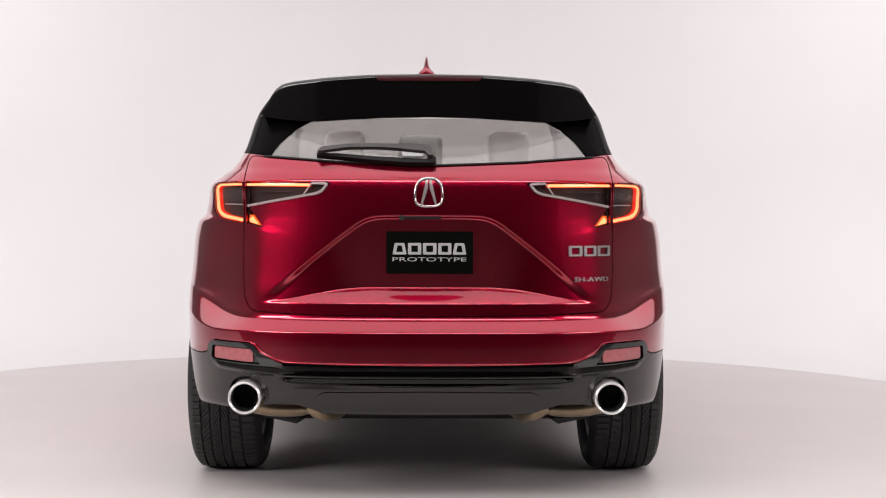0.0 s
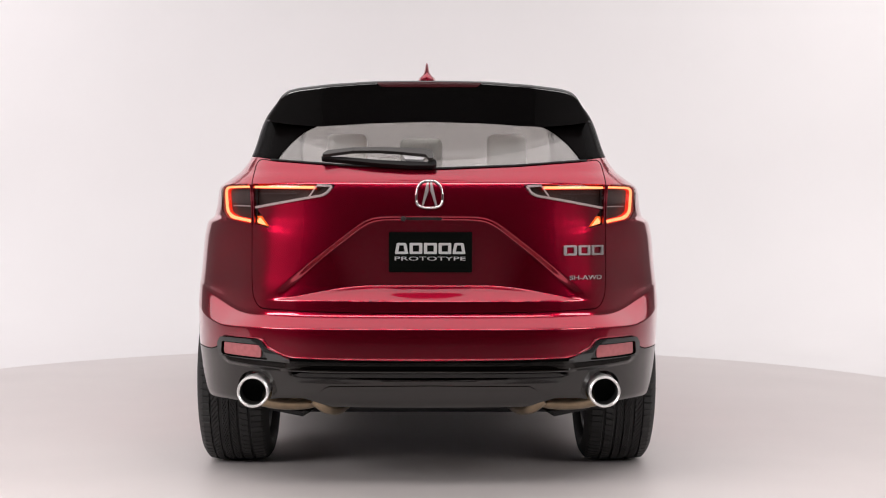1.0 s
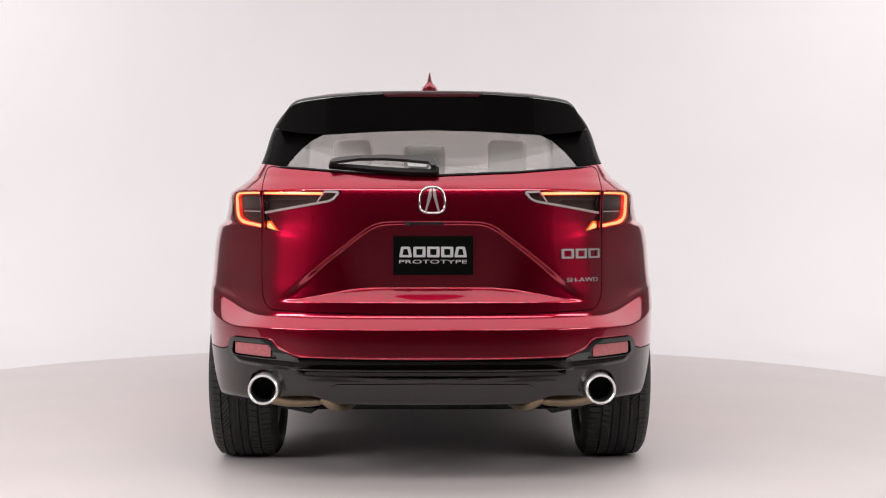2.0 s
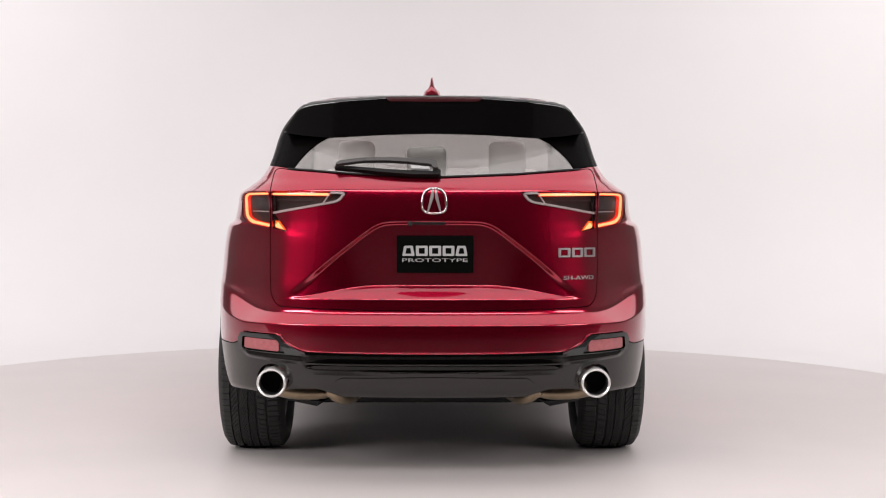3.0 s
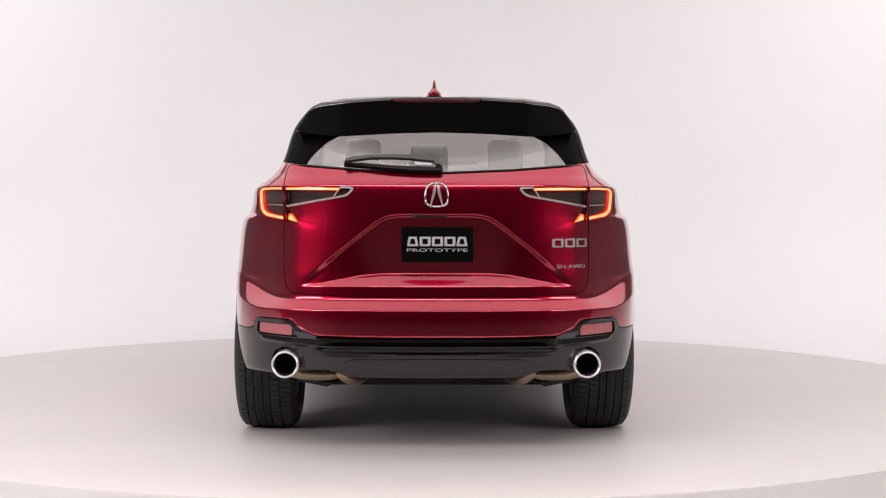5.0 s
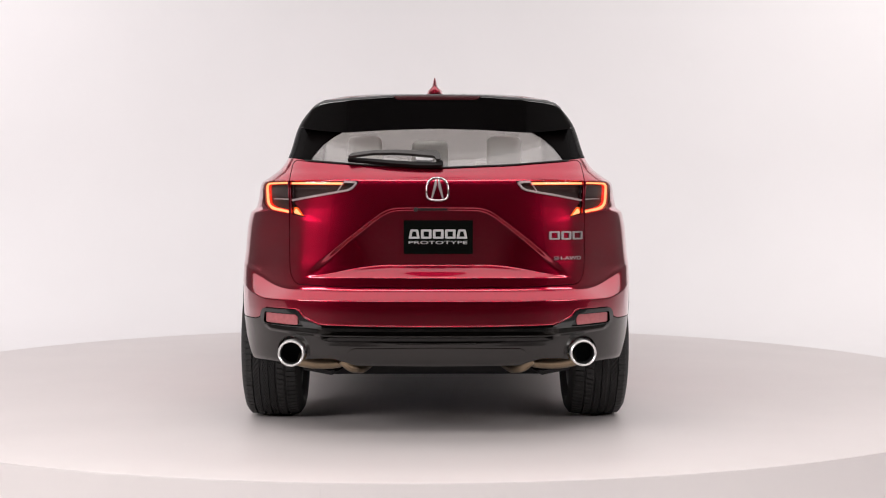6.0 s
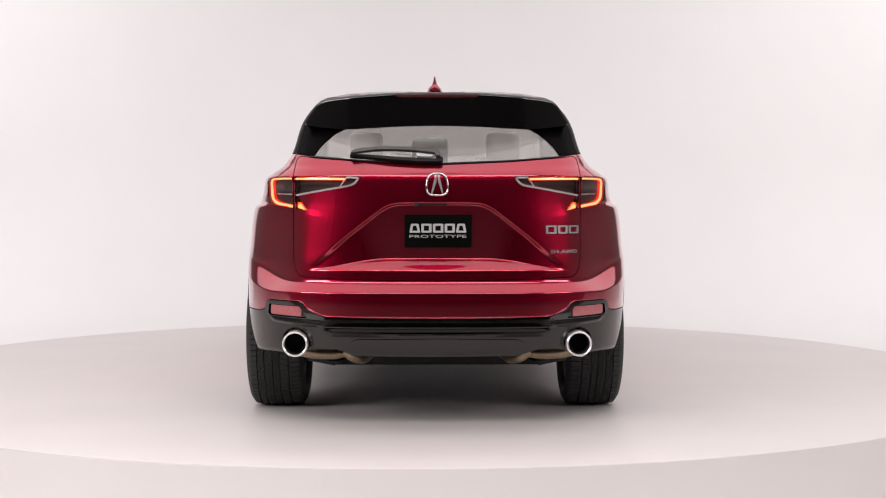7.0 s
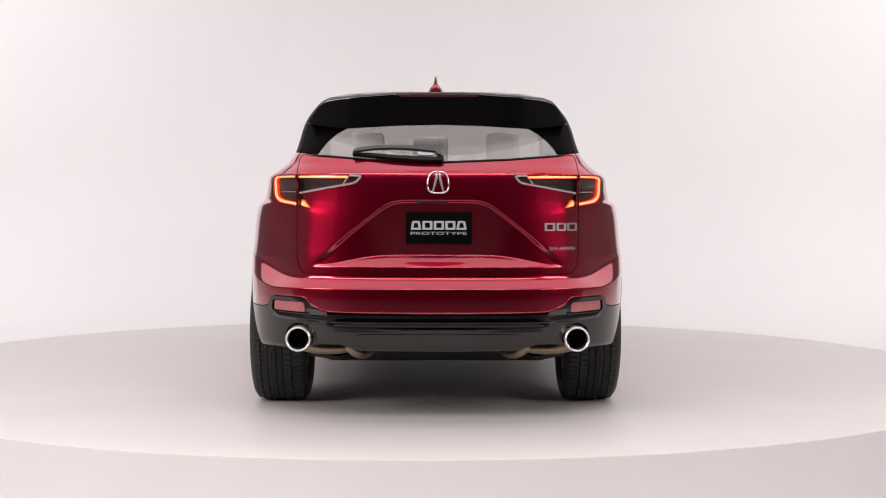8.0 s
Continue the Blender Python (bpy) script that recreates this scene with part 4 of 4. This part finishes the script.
def wheel():
    w = tagged(new("wheel"), "dark alloy wheel with treaded tyre")
    V, F = tyre_mesh()
    link("tyre", V, F, RUBBER, w, "black treaded tyre", True, 25)
    lathe("rim", [(0.255, -0.118), (0.262, -0.11), (0.235, -0.09), (0.215, 0.05), (0.235, 0.10), (0.262, 0.112), (0.255, 0.120), (0.225, 0.105), (0.20, 0.05), (0.20, -0.09), (0.225, -0.112), (0.255, -0.118)], (0, 0, 0), "x", ALLOY, w, "dark alloy rim", 60)
    lathe("hub", [(0.001, 0.098), (0.05, 0.096), (0.075, 0.08), (0.075, 0.0), (0.16, -0.01), (0.16, -0.03), (0.001, -0.03)], (0, 0, 0), "x", ALLOY, w, "", 32)
    for i in range(10):
        a = i * 36
        bm = bmesh.new()
        bmesh.ops.create_cube(bm, size=1, matrix=pose(0, 0, 0, a, 0, 0) @ pose(0.082, 0, 0.14) @ Matrix.Diagonal((0.024, 0.030, 0.19, 1)))
        bmesh.ops.bevel(bm, geom=bm.edges[:], offset=0.006, segments=2, affect="EDGES")
        part("spoke", bm, ALLOY, w)
    return w


first = wheel()
first.parent = car
first.matrix_basis = pose(RX, AX, TR)
for x, y, rz in ((-RX - 0.010, AX, 180), (RX, AF, 0), (-RX, AF, 180)):
    copy_thing(first, pose(x, y, TR, 0, 0, rz))
# black liners, added to keep light out of the wheel wells
for sx in (-1, 1):
    for yy in (AX, AF):
        V, F = [], []
        for i, a in enumerate(np.linspace(0.22, np.pi - 0.22, 20)):
            for xx in (0.56, 0.90):
                V.append((sx * xx, yy - 0.425 * np.cos(a), TR + 0.425 * np.sin(a)))
        F = [(2 * i, 2 * i + 1, 2 * i + 3, 2 * i + 2) for i in range(19)]
        V.append((sx * 0.56, yy, TR - 0.05))
        F += [(2 * i, 2 * i + 2, 40) for i in range(19)]
        link("wheel_liner", V, F, UNDER, car, "black wheel liner")

box("floor_pan", (1.15, 3.4, 0.19), (0, 2.60, 0.310), UNDER, car, "black underbody", 0.03)
# hidden blocks, added to keep side light out from under the car
for sx in (-1, 1):
    box("side_light_block", (0.30, 1.75, 0.20), (sx * 0.72, 0.5 * (AX + AF), 0.310), UNDER, car, "unseen black block keeping side light from under the car", 0.03)
box("rear_subframe", (0.95, 0.12, 0.07), (0, 0.95, 0.30), UNDER, car, "", 0.02)
box("spare_well", (0.8, 0.55, 0.15), (0, 0.55, 0.43), UNDER, car, "", 0.05)
exhaust = tagged(new("exhaust"), "twin exhaust with brownish steel pipes")
exhaust.parent = car
for sx in (-1, 1):
    tip = lathe("exhaust_tip", [(0.0490, 0.22), (0.0490, 0.007), (0.0502, 0.001), (0.0545, -0.002), (0.0585, 0.001), (0.0600, 0.007), (0.0600, 0.22)], (sx * EX, 0.10, EZ), "y", TIP, car, "polished chrome exhaust tip", 56)
    # black liner paints in the shade deep inside the pipe
    lathe("tip_inside", [(0.001, 0.10), (0.0485, 0.10), (0.0485, 0.012)], (sx * EX, 0.10, EZ), "y", INSIDE, tip, "black inside in place of the pipe's dark depth", 40)
    tube("muffler_pipe", [(sx * 0.635, 0.20, 0.372), (sx * 0.57, 0.22, 0.357), (sx * 0.48, 0.24, 0.352), (sx * 0.420, 0.27, 0.358)], lambda t: 0.044 - 0.012 * t ** 4, STEEL, exhaust, "brownish steel pipe", 16, 0.75)
    tube("rear_pipe", [(sx * 0.432, 0.19, 0.368), (sx * 0.415, 0.195, 0.352), (sx * 0.388, 0.22, 0.330), (sx * 0.352, 0.30, 0.316), (sx * 0.325, 0.42, 0.322), (sx * 0.28, 0.62, 0.350), (sx * 0.20, 1.1, 0.36)], 0.023, STEEL, exhaust, "brownish steel pipe", 14)
    bm = bmesh.new()
    bmesh.ops.create_cube(bm, size=1, matrix=pose(sx * 0.52, 0.50, 0.322, 4, sx * -9, sx * 14) @ Matrix.Diagonal((0.19, 0.32, 0.05, 1)))
    bmesh.ops.bevel(bm, geom=bm.edges[:], offset=0.025, segments=3, affect="EDGES")
    part("heat_shield", bm, UNDER, exhaust, "black muffler shield")

# ---- cabin ----
def seat(name, x, y, w, label):
    th = tagged(new(name), label)
    th.parent = car
    box("seat_back", (w, 0.14, 0.62), (x, y, 0.93), CLOTH, th, "", 0.05, (-12, 0, 0))
    box("seat_base", (w, 0.5, 0.16), (x, y + 0.32, 0.62), CLOTH, th, "", 0.05)
    return th


for x in (-0.40, 0.40):
    st = seat("rear_seat", x, 1.32, 0.56, "light grey leather rear seat")
    box("headrest", (0.26, 0.09, 0.15), (x, 1.25, 1.205), CLOTH, st, "", 0.035, (-10, 0, 0))
    if x > 0:
        box("headrest", (0.19, 0.08, 0.17), (-0.03, 1.25, 1.315), CLOTH, st, "raised middle headrest", 0.035, (-10, 0, 0))
for x in (-0.407, 0.407):
    st = seat("front_seat", x, 2.25, 0.52, "light grey leather front seat")
    box("headrest", (0.20, 0.09, 0.24), (x, 2.18, 1.345), CLOTH, st, "", 0.045, (-10, 0, 0))
    box("seat_shoulder", (0.36, 0.12, 0.20), (x, 2.20, 1.215), CLOTH, st, "", 0.055, (-10, 0, 0))
box("cargo_cover", (1.2, 0.85, 0.02), (0, 0.80, 1.10), CLOTH, car, "grey cargo cover", 0.006)
box("dashboard", (1.36, 0.45, 0.24), (0, 3.12, 1.0), CLOTH, car, "grey dashboard", 0.07)
box("cabin_floor", (1.5, 3.0, 0.05), (0, 2.0, 0.45), UNDER, car, "", 0.01)
